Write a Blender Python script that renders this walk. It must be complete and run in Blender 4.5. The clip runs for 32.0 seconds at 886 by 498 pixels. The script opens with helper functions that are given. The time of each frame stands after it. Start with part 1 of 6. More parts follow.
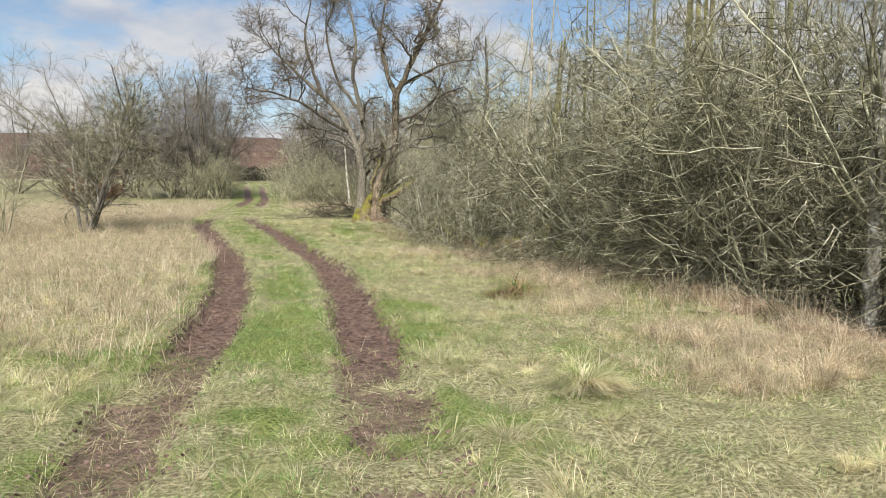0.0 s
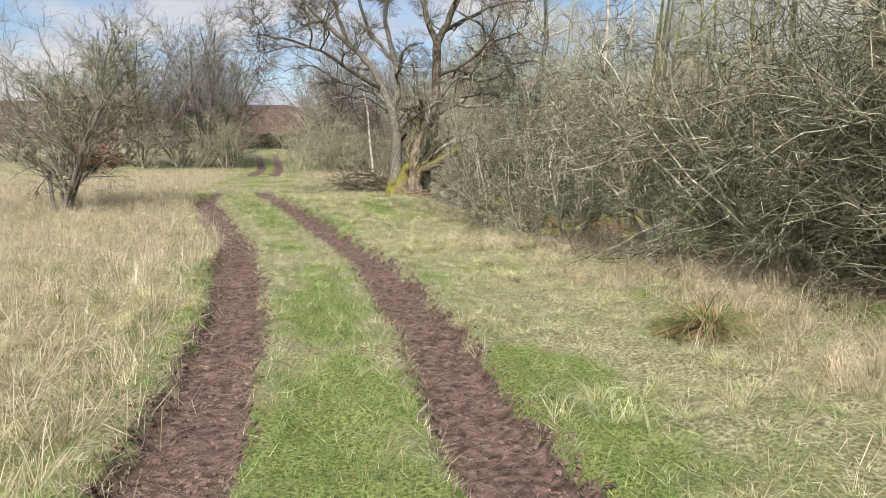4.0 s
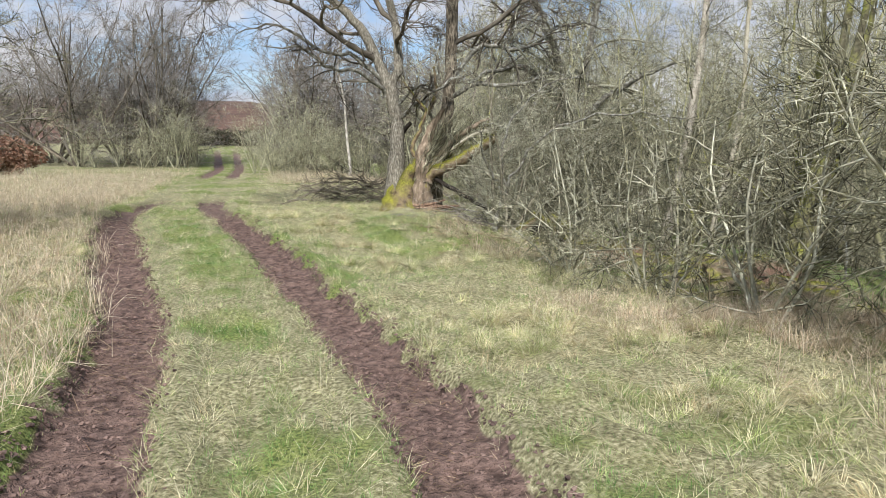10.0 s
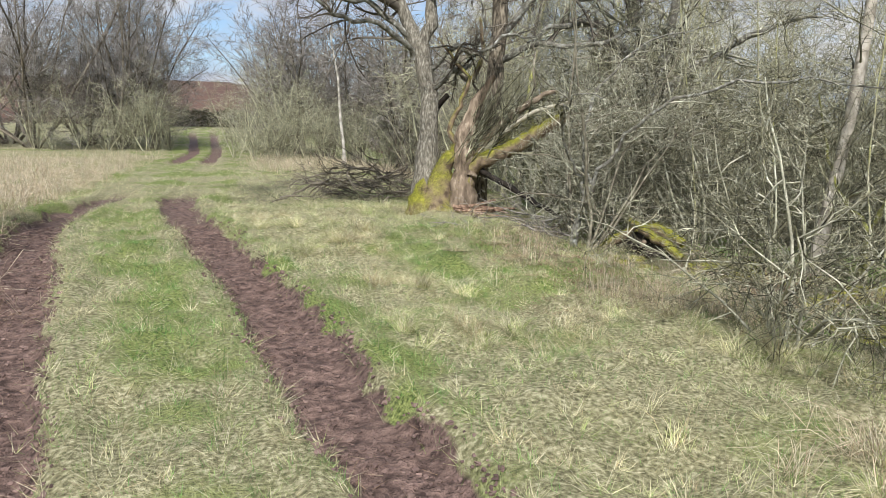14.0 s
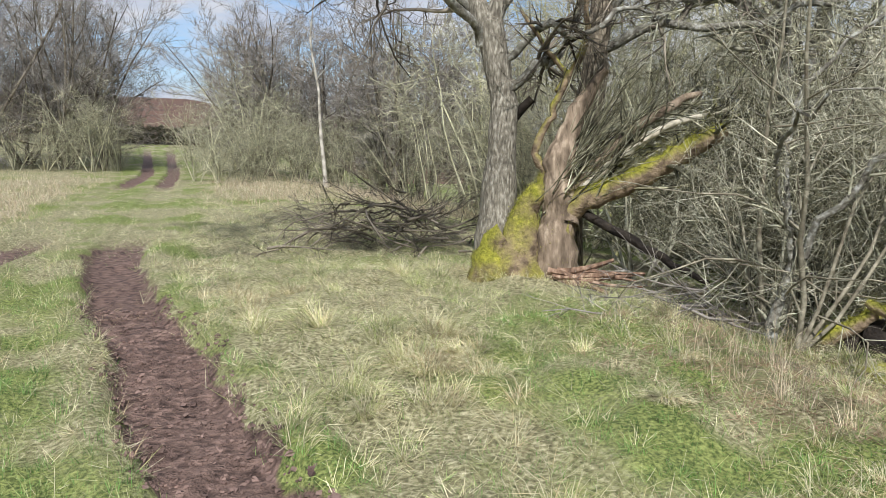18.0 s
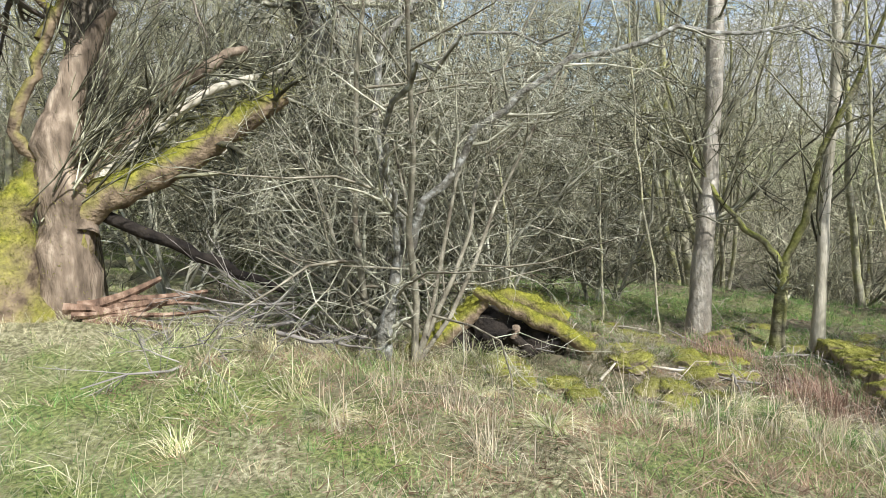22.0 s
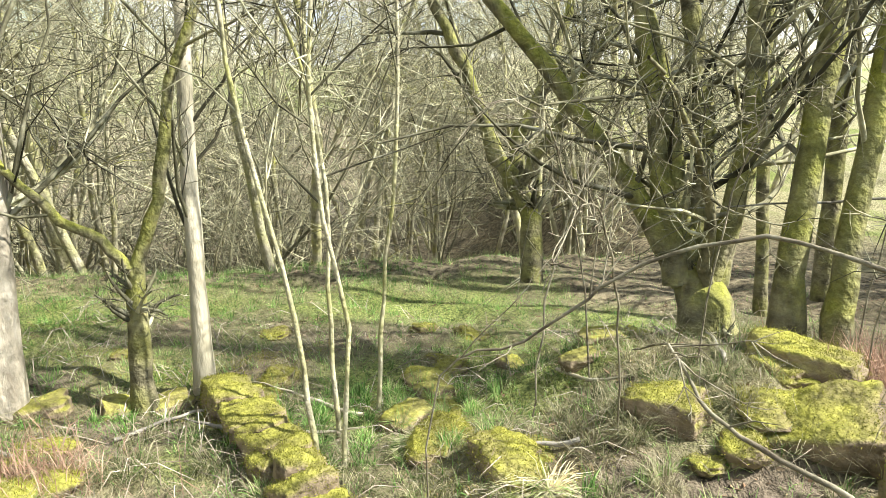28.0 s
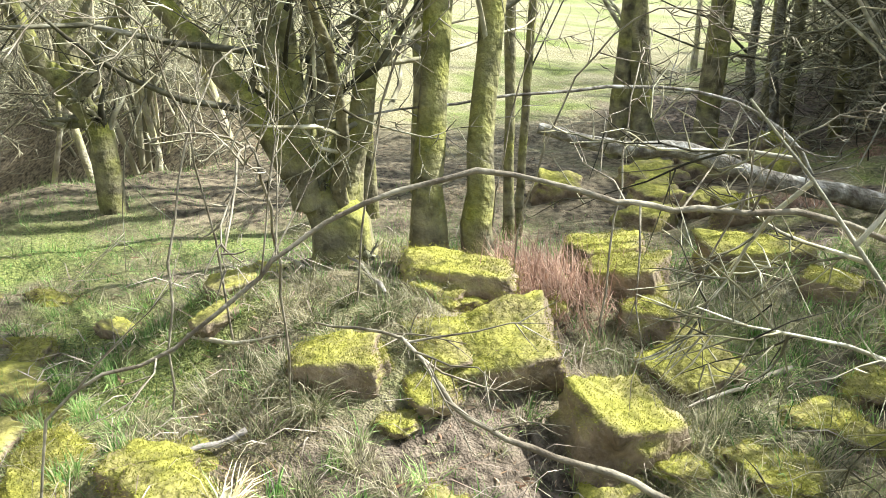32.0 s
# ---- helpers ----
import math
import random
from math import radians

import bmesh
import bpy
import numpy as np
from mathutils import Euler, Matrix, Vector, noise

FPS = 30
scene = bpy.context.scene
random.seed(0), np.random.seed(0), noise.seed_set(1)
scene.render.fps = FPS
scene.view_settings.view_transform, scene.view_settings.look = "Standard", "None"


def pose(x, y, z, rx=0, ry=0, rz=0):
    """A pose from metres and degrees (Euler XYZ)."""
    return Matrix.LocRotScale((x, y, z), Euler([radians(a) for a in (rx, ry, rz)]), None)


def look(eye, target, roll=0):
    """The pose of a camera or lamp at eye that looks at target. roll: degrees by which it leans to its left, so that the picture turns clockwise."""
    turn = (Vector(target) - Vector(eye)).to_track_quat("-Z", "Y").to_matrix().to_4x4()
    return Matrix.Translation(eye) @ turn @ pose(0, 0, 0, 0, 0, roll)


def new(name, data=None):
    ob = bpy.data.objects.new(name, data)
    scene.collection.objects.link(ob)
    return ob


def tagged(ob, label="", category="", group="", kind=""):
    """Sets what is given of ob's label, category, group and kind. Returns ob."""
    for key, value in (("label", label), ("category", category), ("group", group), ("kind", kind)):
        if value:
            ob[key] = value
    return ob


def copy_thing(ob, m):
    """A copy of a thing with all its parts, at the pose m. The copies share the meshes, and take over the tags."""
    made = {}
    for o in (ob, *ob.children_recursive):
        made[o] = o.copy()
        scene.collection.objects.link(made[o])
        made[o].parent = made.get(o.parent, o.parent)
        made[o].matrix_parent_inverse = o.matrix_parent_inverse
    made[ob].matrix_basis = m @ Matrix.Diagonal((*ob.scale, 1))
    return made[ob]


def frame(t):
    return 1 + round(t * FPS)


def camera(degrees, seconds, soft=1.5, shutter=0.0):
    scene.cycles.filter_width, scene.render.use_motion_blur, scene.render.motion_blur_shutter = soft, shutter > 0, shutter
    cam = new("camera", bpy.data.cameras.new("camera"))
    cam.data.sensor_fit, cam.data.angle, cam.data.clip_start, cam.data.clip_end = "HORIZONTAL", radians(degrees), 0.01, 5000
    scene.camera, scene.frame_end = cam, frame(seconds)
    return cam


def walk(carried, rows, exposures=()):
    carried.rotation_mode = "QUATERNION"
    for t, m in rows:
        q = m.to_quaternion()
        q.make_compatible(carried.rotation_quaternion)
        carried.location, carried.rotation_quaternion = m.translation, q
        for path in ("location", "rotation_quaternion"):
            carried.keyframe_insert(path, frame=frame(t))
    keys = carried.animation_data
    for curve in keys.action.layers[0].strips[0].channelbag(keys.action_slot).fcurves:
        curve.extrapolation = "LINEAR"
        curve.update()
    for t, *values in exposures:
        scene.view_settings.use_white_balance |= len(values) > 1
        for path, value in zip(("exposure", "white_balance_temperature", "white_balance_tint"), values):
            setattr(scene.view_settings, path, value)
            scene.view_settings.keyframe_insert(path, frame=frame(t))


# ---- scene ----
cam = camera(60.5, 32.0, 0.7)
PATH = [
    (0, (0.0, 0.0, 1.561), (0.454, 1.941, 1.403), 0.3),
    (0.5, (0.006, 0.525, 1.563), (0.481, 2.462, 1.409), 0.5),
    (1, (-0.033, 1.109, 1.547), (0.478, 3.035, 1.379), -0.3),
    (1.5, (-0.004, 1.684, 1.536), (0.51, 3.609, 1.365), -0.4),
    (2, (-0.025, 2.26, 1.523), (0.484, 4.188, 1.371), 0.3),
    (2.5, (-0.018, 2.843, 1.518), (0.472, 4.771, 1.319), -0.2),
    (3, (-0.02, 3.427, 1.531), (0.409, 5.366, 1.291), -0.3),
    (3.5, (-0.114, 4.03, 1.521), (0.295, 5.974, 1.285), 0.4),
    (5.5, (-0.003, 6.129, 1.626), (0.515, 8.041, 1.352), -0.4),
    (6, (0.06, 6.71, 1.624), (0.618, 8.611, 1.35), 0.5),
    (6.5, (0.138, 7.269, 1.608), (0.674, 9.176, 1.331), 1.1),
    (7, (0.132, 7.792, 1.611), (0.612, 9.711, 1.314), 0.9),
    (7.5, (0.15, 8.31, 1.627), (0.57, 10.243, 1.332), -0.1),
    (8, (0.193, 8.861, 1.638), (0.605, 10.795, 1.34), -0.1),
    (8.5, (0.165, 9.432, 1.612), (0.613, 11.361, 1.332), -0.1),
    (9, (0.217, 9.962, 1.565), (0.68, 11.892, 1.326), 0.1),
    (9.5, (0.19, 10.568, 1.529), (0.676, 12.493, 1.289), 0.3),
    (10, (0.143, 11.153, 1.517), (0.649, 13.072, 1.273), 0.4),
    (10.5, (0.091, 11.709, 1.524), (0.628, 13.619, 1.274), 0.5),
    (11, (0.024, 12.284, 1.525), (0.617, 14.176, 1.265), 0.4),
    (11.5, (0.08, 12.84, 1.509), (0.709, 14.718, 1.232), 0.6),
    (12, (0.078, 13.401, 1.491), (0.737, 15.268, 1.211), 0.9),
    (12.5, (0.111, 13.907, 1.482), (0.748, 15.785, 1.225), 0.9),
    (13, (0.134, 14.421, 1.507), (0.713, 16.318, 1.253), 0.9),
    (13.5, (0.118, 14.954, 1.511), (0.681, 16.856, 1.251), 0.7),
    (14, (0.154, 15.507, 1.506), (0.711, 17.407, 1.221), 0.9),
    (14.5, (0.126, 16.059, 1.474), (0.676, 17.959, 1.176), 1.0),
    (16.5, (0.318, 18.812, 1.554), (0.906, 20.706, 1.297), 1.2),
    (17, (0.267, 19.276, 1.567), (0.82, 21.181, 1.313), 1.1),
    (17.5, (0.162, 19.665, 1.57), (0.748, 21.561, 1.325), 1.0),
    (18, (0.133, 20.04, 1.566), (0.789, 21.914, 1.331), 1.1),
    (18.5, (0.099, 20.405, 1.586), (0.866, 22.238, 1.36), 1.2),
    (19, (0.068, 20.755, 1.611), (0.962, 22.533, 1.408), 0.9),
    (19.5, (0.119, 21.049, 1.602), (1.08, 22.794, 1.424), 0.5),
    (20, (0.168, 21.312, 1.609), (1.253, 22.984, 1.443), -0.1),
    (20.5, (0.211, 21.59, 1.61), (1.499, 23.11, 1.435), -1.0),
    (21, (0.407, 21.741, 1.576), (1.88, 23.077, 1.364), -1.4),
    (21.5, (0.62, 21.881, 1.542), (2.217, 23.057, 1.285), -1.4),
    (22, (0.835, 21.995, 1.52), (2.499, 23.069, 1.243), -1.0),
    (22.5, (1.201, 22.061, 1.487), (2.948, 22.986, 1.188), -0.7),
    (23, (1.497, 22.128, 1.475), (3.335, 22.845, 1.145), -0.1),
    (23.5, (1.779, 22.24, 1.49), (3.68, 22.759, 1.146), 0.6),
    (24, (2.055, 22.317, 1.501), (3.991, 22.683, 1.161), 0.2),
    (24.5, (2.356, 22.322, 1.467), (4.305, 22.582, 1.101), -0.3),
    (25, (2.48, 22.337, 1.476), (4.426, 22.549, 1.067), -0.0),
    (25.5, (2.684, 22.414, 1.47), (4.641, 22.466, 1.058), 0.7),
    (26, (2.946, 22.441, 1.491), (4.898, 22.222, 1.112), 0.5),
    (26.5, (3.235, 22.31, 1.518), (5.141, 21.802, 1.192), -0.3),
    (28.5, (4.002, 21.95, 1.497), (5.92, 21.716, 0.984), -0.9),
    (29, (4.216, 22.093, 1.588), (6.094, 21.741, 0.998), 0.7),
    (29.5, (4.294, 22.145, 1.606), (6.157, 21.697, 1.034), 0.8),
    (30, (4.386, 22.138, 1.577), (6.19, 21.557, 0.939), -0.1),
    (30.5, (4.495, 22.05, 1.485), (6.196, 21.277, 0.772), -0.1),
    (31, (4.532, 21.985, 1.475), (6.1, 20.995, 0.727), 1.0),
    (31.5, (4.567, 21.946, 1.483), (6.006, 20.776, 0.736), 2.1),
    (32, (4.556, 21.924, 1.478), (5.954, 20.701, 0.735), 1.6),
]

walk(cam, [(t, look(eye, target, roll)) for t, eye, target, roll in PATH],
     [(0, 0.28, 6650, 10), (2, 0.29, 6650, 11), (6, 0.34, 6350, 12), (10, 0.30, 6200, 12), (19, 0.28, 6150, 12), (22, 0.58, 6100, 11), (24, 1.02, 6550, 7), (26, 1.22, 6950, 3), (29, 1.55, 6600, 8), (32, 1.66, 6350, 9)])

# ---- world and sun ----
SUN_AZ, SUN_EL = radians(200), radians(46)      # clockwise from +y, above the horizon
sky_world = bpy.data.worlds.new("sky")
scene.world = sky_world
sky_world.use_nodes = True
wn, wl = sky_world.node_tree.nodes, sky_world.node_tree.links
wn.clear()
sky = wn.new("ShaderNodeTexSky")
sky.sky_type, sky.sun_disc, sky.sun_elevation, sky.sun_rotation = "NISHITA", False, SUN_EL, SUN_AZ
sky.dust_density, sky.ozone_density = 0.3, 2.5
sky_bg = wn.new("ShaderNodeBackground")
sky_bg.inputs["Strength"].default_value = 0.10
wl.new(sky.outputs[0], sky_bg.inputs["Color"])
cloud_bg = wn.new("ShaderNodeBackground")
cloud_bg.inputs["Color"].default_value, cloud_bg.inputs["Strength"].default_value = (0.90, 0.94, 1.0, 1), 0.64
coord, stretch = wn.new("ShaderNodeTexCoord"), wn.new("ShaderNodeMapping")
stretch.inputs["Scale"].default_value = (1.0, 1.0, 2.4)
stretch.inputs["Location"].default_value = (0.35, 0.1, 0.2)
wl.new(coord.outputs["Generated"], stretch.inputs["Vector"])
puffs = wn.new("ShaderNodeTexNoise")
puffs.inputs["Scale"].default_value, puffs.inputs["Detail"].default_value, puffs.inputs["Roughness"].default_value = 3.6, 8, 0.58
wl.new(stretch.outputs[0], puffs.inputs["Vector"])
cover = wn.new("ShaderNodeValToRGB")
cover.color_ramp.elements[0].position, cover.color_ramp.elements[1].position = 0.43, 0.535
wl.new(puffs.outputs[0], cover.inputs[0])
shades, shade_noise = wn.new("ShaderNodeValToRGB"), wn.new("ShaderNodeTexNoise")
shade_noise.inputs["Scale"].default_value, shade_noise.inputs["Detail"].default_value = 5.5, 6
wl.new(stretch.outputs[0], shade_noise.inputs["Vector"])
shades.color_ramp.elements[0].position, shades.color_ramp.elements[0].color = 0.36, (0.56, 0.66, 0.84, 1)
shades.color_ramp.elements[1].position, shades.color_ramp.elements[1].color = 0.58, (1.0, 1.0, 1.0, 1)
wl.new(shade_noise.outputs[0], shades.inputs[0])
wl.new(shades.outputs[0], cloud_bg.inputs["Color"])
sky_mix, sky_out = wn.new("ShaderNodeMixShader"), wn.new("ShaderNodeOutputWorld")
wl.new(cover.outputs[0], sky_mix.inputs[0])
wl.new(sky_bg.outputs[0], sky_mix.inputs[1])
wl.new(cloud_bg.outputs[0], sky_mix.inputs[2])
wl.new(sky_mix.outputs[0], sky_out.inputs[0])

sun = new("sun", bpy.data.lights.new("sun", "SUN"))
sun.data.energy, sun.data.angle, sun.data.color = 5.0, radians(1.0), (1.0, 0.97, 0.94)
sun_from = Vector((math.sin(SUN_AZ) * math.cos(SUN_EL), math.cos(SUN_AZ) * math.cos(SUN_EL), math.sin(SUN_EL)))
sun.matrix_world = look(sun_from * 50, (0, 0, 0))


# ---- materials ----
def material(name, low, high, scale=6.0, rough=0.9, bump=0.3, bump_scale=40.0, third=None, detail=5, stretch_z=1.0, spec=0.2, each=None):
    """Two or three colours mixed by a coarse noise, with a fine relief."""
    mat = bpy.data.materials.new(name)
    mat.use_nodes = True
    nodes, links = mat.node_tree.nodes, mat.node_tree.links
    bsdf = nodes["Principled BSDF"]
    bsdf.inputs["Roughness"].default_value = rough
    bsdf.inputs["Specular IOR Level"].default_value = spec
    at = nodes.new("ShaderNodeTexCoord")
    fit_map = nodes.new("ShaderNodeMapping")
    fit_map.inputs["Scale"].default_value = (1, 1, stretch_z)
    links.new(at.outputs["Object"], fit_map.inputs["Vector"])
    grain = nodes.new("ShaderNodeTexNoise")
    grain.inputs["Scale"].default_value, grain.inputs["Detail"].default_value = scale, detail
    links.new(fit_map.outputs[0], grain.inputs["Vector"])
    ramp = nodes.new("ShaderNodeValToRGB")
    el = ramp.color_ramp.elements
    el[0].position, el[0].color = 0.33, (*low, 1)
    el[1].position, el[1].color = 0.68, (*high, 1)
    if third:
        e = el.new(0.52)
        e.color = (*third, 1)
    links.new(grain.outputs[0], ramp.inputs[0])
    links.new(ramp.outputs[0], bsdf.inputs["Base Color"])
    if each:
        geo, tone, tint = nodes.new("ShaderNodeNewGeometry"), nodes.new("ShaderNodeMapRange"), nodes.new("ShaderNodeVectorMath")
        tone.inputs["To Min"].default_value, tone.inputs["To Max"].default_value = each
        tint.operation = "SCALE"
        links.new(geo.outputs["Random Per Island"], tone.inputs["Value"])
        links.new(ramp.outputs[0], tint.inputs[0])
        links.new(tone.outputs[0], tint.inputs["Scale"])
        links.new(tint.outputs[0], bsdf.inputs["Base Color"])
    fine = nodes.new("ShaderNodeTexNoise")
    fine.inputs["Scale"].default_value, fine.inputs["Detail"].default_value = bump_scale, 4
    links.new(fit_map.outputs[0], fine.inputs["Vector"])
    relief = nodes.new("ShaderNodeBump")
    relief.inputs["Strength"].default_value, relief.inputs["Distance"].default_value = bump, 0.03
    links.new(fine.outputs[0], relief.inputs["Height"])
    links.new(relief.outputs[0], bsdf.inputs["Normal"])
    return mat


def blades(name, colours, rough=0.75, through_light=0.35, drift_span=(0.55, 1.5)):
    """Thin leaves or blades: each one takes its own colour from the ramp, and lets light through."""
    mat = bpy.data.materials.new(name)
    mat.use_nodes = True
    nodes, links = mat.node_tree.nodes, mat.node_tree.links
    bsdf, out = nodes["Principled BSDF"], nodes["Material Output"]
    bsdf.inputs["Roughness"].default_value, bsdf.inputs["Specular IOR Level"].default_value = rough, 0.25
    geo, ramp = nodes.new("ShaderNodeNewGeometry"), nodes.new("ShaderNodeValToRGB")
    el = ramp.color_ramp.elements
    el[0].color, el[1].color = (*colours[0], 1), (*colours[-1], 1)
    for n, c in enumerate(colours[1:-1]):
        el.new((n + 1) / (len(colours) - 1)).color = (*c, 1)
    broad, shift, pick_at = nodes.new("ShaderNodeTexNoise"), nodes.new("ShaderNodeMapRange"), nodes.new("ShaderNodeMath")
    broad.inputs["Scale"].default_value, broad.inputs["Detail"].default_value = 1.7, 4
    shift.inputs["From Min"].default_value, shift.inputs["From Max"].default_value = 0.36, 0.64
    shift.inputs["To Min"].default_value, shift.inputs["To Max"].default_value = -0.3, 0.3
    pick_at.operation, pick_at.use_clamp = "ADD", True
    links.new(broad.outputs[0], shift.inputs["Value"])
    links.new(geo.outputs["Random Per Island"], pick_at.inputs[0])
    links.new(shift.outputs[0], pick_at.inputs[1])
    links.new(pick_at.outputs[0], ramp.inputs[0])
    at, drift, tone = nodes.new("ShaderNodeTexCoord"), nodes.new("ShaderNodeTexNoise"), nodes.new("ShaderNodeMapRange")
    drift.inputs["Scale"].default_value, drift.inputs["Detail"].default_value, drift.inputs["Roughness"].default_value = 4.5, 6, 0.65
    tone.inputs["From Min"].default_value, tone.inputs["From Max"].default_value = 0.36, 0.64
    tone.inputs["To Min"].default_value, tone.inputs["To Max"].default_value = drift_span
    links.new(at.outputs["Object"], broad.inputs["Vector"])
    links.new(at.outputs["Object"], drift.inputs["Vector"])
    links.new(drift.outputs[0], tone.inputs["Value"])
    tint = nodes.new("ShaderNodeVectorMath")
    tint.operation = "SCALE"
    links.new(ramp.outputs[0], tint.inputs[0])
    links.new(tone.outputs[0], tint.inputs["Scale"])
    ramp = tint
    links.new(ramp.outputs[0], bsdf.inputs["Base Color"])
    thin, mix = nodes.new("ShaderNodeBsdfTranslucent"), nodes.new("ShaderNodeMixShader")
    mix.inputs[0].default_value = through_light
    links.new(ramp.outputs[0], thin.inputs["Color"])
    links.new(bsdf.outputs[0], mix.inputs[1])
    links.new(thin.outputs[0], mix.inputs[2])
    links.new(mix.outputs[0], out.inputs["Surface"])
    return mat


def mossy(name, low, high, moss_low=(0.10, 0.115, 0.015), moss_high=(0.34, 0.33, 0.045), amount=0.5, lean=0.55):
    """Bark or stone under moss, which sits thickest on the faces that look up and breaks off in patches."""
    mat = material(name, low, high, 9, 0.92, 0.8, 30)
    nodes, links = mat.node_tree.nodes, mat.node_tree.links
    bsdf, ramp = nodes["Principled BSDF"], [n for n in nodes if n.type == "VALTORGB"][0]
    at = [n for n in nodes if n.type == "TEX_COORD"][0]
    geo, split = nodes.new("ShaderNodeNewGeometry"), nodes.new("ShaderNodeSeparateXYZ")
    links.new(geo.outputs["Normal"], split.inputs[0])
    patch = nodes.new("ShaderNodeTexNoise")
    patch.inputs["Scale"].default_value, patch.inputs["Detail"].default_value = 4.5, 9
    links.new(at.outputs["Object"], patch.inputs["Vector"])
    add = nodes.new("ShaderNodeMath")
    add.operation = "MULTIPLY_ADD"
    add.inputs[1].default_value = lean
    links.new(split.outputs["Z"], add.inputs[0])
    links.new(patch.outputs[0], add.inputs[2])
    mask = nodes.new("ShaderNodeMapRange")
    mask.inputs["From Min"].default_value, mask.inputs["From Max"].default_value = 1 - amount - 0.16, 1 - amount + 0.14
    links.new(add.outputs[0], mask.inputs["Value"])
    tuft = nodes.new("ShaderNodeTexNoise")
    tuft.inputs["Scale"].default_value, tuft.inputs["Detail"].default_value = 22, 10
    tuft.inputs["Roughness"].default_value = 0.75
    links.new(at.outputs["Object"], tuft.inputs["Vector"])
    green = nodes.new("ShaderNodeValToRGB")
    green.color_ramp.elements[0].position, green.color_ramp.elements[0].color = 0.35, (*moss_low, 1)
    green.color_ramp.elements[1].position, green.color_ramp.elements[1].color = 0.65, (*moss_high, 1)
    links.new(tuft.outputs[0], green.inputs[0])
    mix = nodes.new("ShaderNodeMix")
    mix.data_type = "RGBA"
    links.new(mask.outputs[0], mix.inputs["Factor"])
    links.new(ramp.outputs[0], mix.inputs["A"])
    links.new(green.outputs[0], mix.inputs["B"])
    links.new(mix.outputs["Result"], bsdf.inputs["Base Color"])
    return mat


M_TWIG = material("lichen_twig", (0.09, 0.082, 0.05), (0.60, 0.585, 0.42), 5, 0.9, 0.3, 60, (0.225, 0.215, 0.132), each=(0.15, 1.5))
M_PALETWIG = material("pale_lichen_stem", (0.22, 0.21, 0.15), (0.70, 0.68, 0.53), 8, 0.9, 0.5, 50, (0.45, 0.435, 0.31), each=(0.6, 1.2))
M_GREYTWIG = material("grey_twig", (0.13, 0.115, 0.095), (0.40, 0.37, 0.32), 3, 0.9, 0.3, 60, each=(0.4, 1.45))
M_OAKTWIG = material("dark_oak_twig", (0.075, 0.062, 0.046), (0.26, 0.225, 0.17), 3, 0.9, 0.3, 60, each=(0.45, 1.5))
M_FARTWIG = material("far_twig", (0.19, 0.18, 0.11), (0.58, 0.56, 0.38), 1.5, 0.9, 0.2, 40, each=(0.35, 1.5))
M_BARK = material("grey_bark", (0.10, 0.088, 0.066), (0.37, 0.345, 0.275), 40, 0.92, 1.0, 44, (0.205, 0.185, 0.14), 9, 0.3)
M_BROWNBARK = material("brown_furrowed_bark", (0.04, 0.034, 0.025), (0.34, 0.29, 0.21), 28, 0.92, 1.0, 34, (0.15, 0.125, 0.088), 9, 0.28)
M_PALE = material("pale_bare_wood", (0.33, 0.30, 0.21), (0.58, 0.53, 0.41), 6, 0.85, 0.5, 30, stretch_z=0.3)
M_BIRCH = material("pale_birch_bark", (0.22, 0.20, 0.16), (0.60, 0.56, 0.48), 4, 0.8, 0.4, 25, (0.45, 0.42, 0.35))
M_REDWOOD = material("torn_red_brown_wood", (0.07, 0.045, 0.03), (0.40, 0.29, 0.20), 14, 0.9, 1.0, 30, (0.20, 0.125, 0.08), stretch_z=0.4)
M_TORN = material("torn_grey_brown_wood", (0.10, 0.075, 0.05), (0.42, 0.34, 0.24), 12, 0.9, 1.0, 25, (0.23, 0.175, 0.12), stretch_z=0.3)
# near-black wood; inside the hollow stump its black also stands for shade
M_DARKWOOD = material("near_black_wood", (0.012, 0.010, 0.008), (0.05, 0.04, 0.03), 8, 0.95, 1.0, 20)
M_MOSSBARK = mossy("mossy_bark", (0.09, 0.065, 0.04), (0.32, 0.24, 0.15), (0.09, 0.10, 0.012), (0.34, 0.32, 0.045), amount=0.38, lean=0.36)
M_GREENBARK = mossy("green_algae_bark", (0.075, 0.068, 0.04), (0.30, 0.275, 0.17), (0.11, 0.125, 0.02), (0.32, 0.32, 0.07), amount=0.42, lean=0.25)
M_ASH = material("smooth_grey_bark", (0.24, 0.21, 0.16), (0.56, 0.51, 0.42), 9, 0.9, 0.6, 40, (0.40, 0.36, 0.28), stretch_z=0.5)
M_LICHEN = material("grey_lichened_bark", (0.10, 0.09, 0.07), (0.42, 0.42, 0.37), 14, 0.92, 0.8, 40, (0.20, 0.19, 0.15), 8)
M_BRIAR = material("grey_brown_stem", (0.12, 0.10, 0.07), (0.36, 0.33, 0.24), 10, 0.9, 0.4, 50, (0.22, 0.20, 0.14))
M_POLE = mossy("pale_mossy_pole", (0.25, 0.23, 0.155), (0.58, 0.54, 0.40), (0.20, 0.205, 0.05), (0.44, 0.43, 0.13), amount=0.42, lean=0.2)
M_STONE = mossy("mossy_gritstone", (0.11, 0.085, 0.055), (0.34, 0.27, 0.18), (0.15, 0.155, 0.03), (0.37, 0.355, 0.075), amount=0.27, lean=0.36)
M_STRAW = blades("straw_blades", [(0.30, 0.37, 0.12), (0.42, 0.44, 0.19), (0.58, 0.55, 0.31), (0.76, 0.71, 0.50), (0.62, 0.56, 0.36), (0.46, 0.37, 0.21)], 0.7, 0.4)
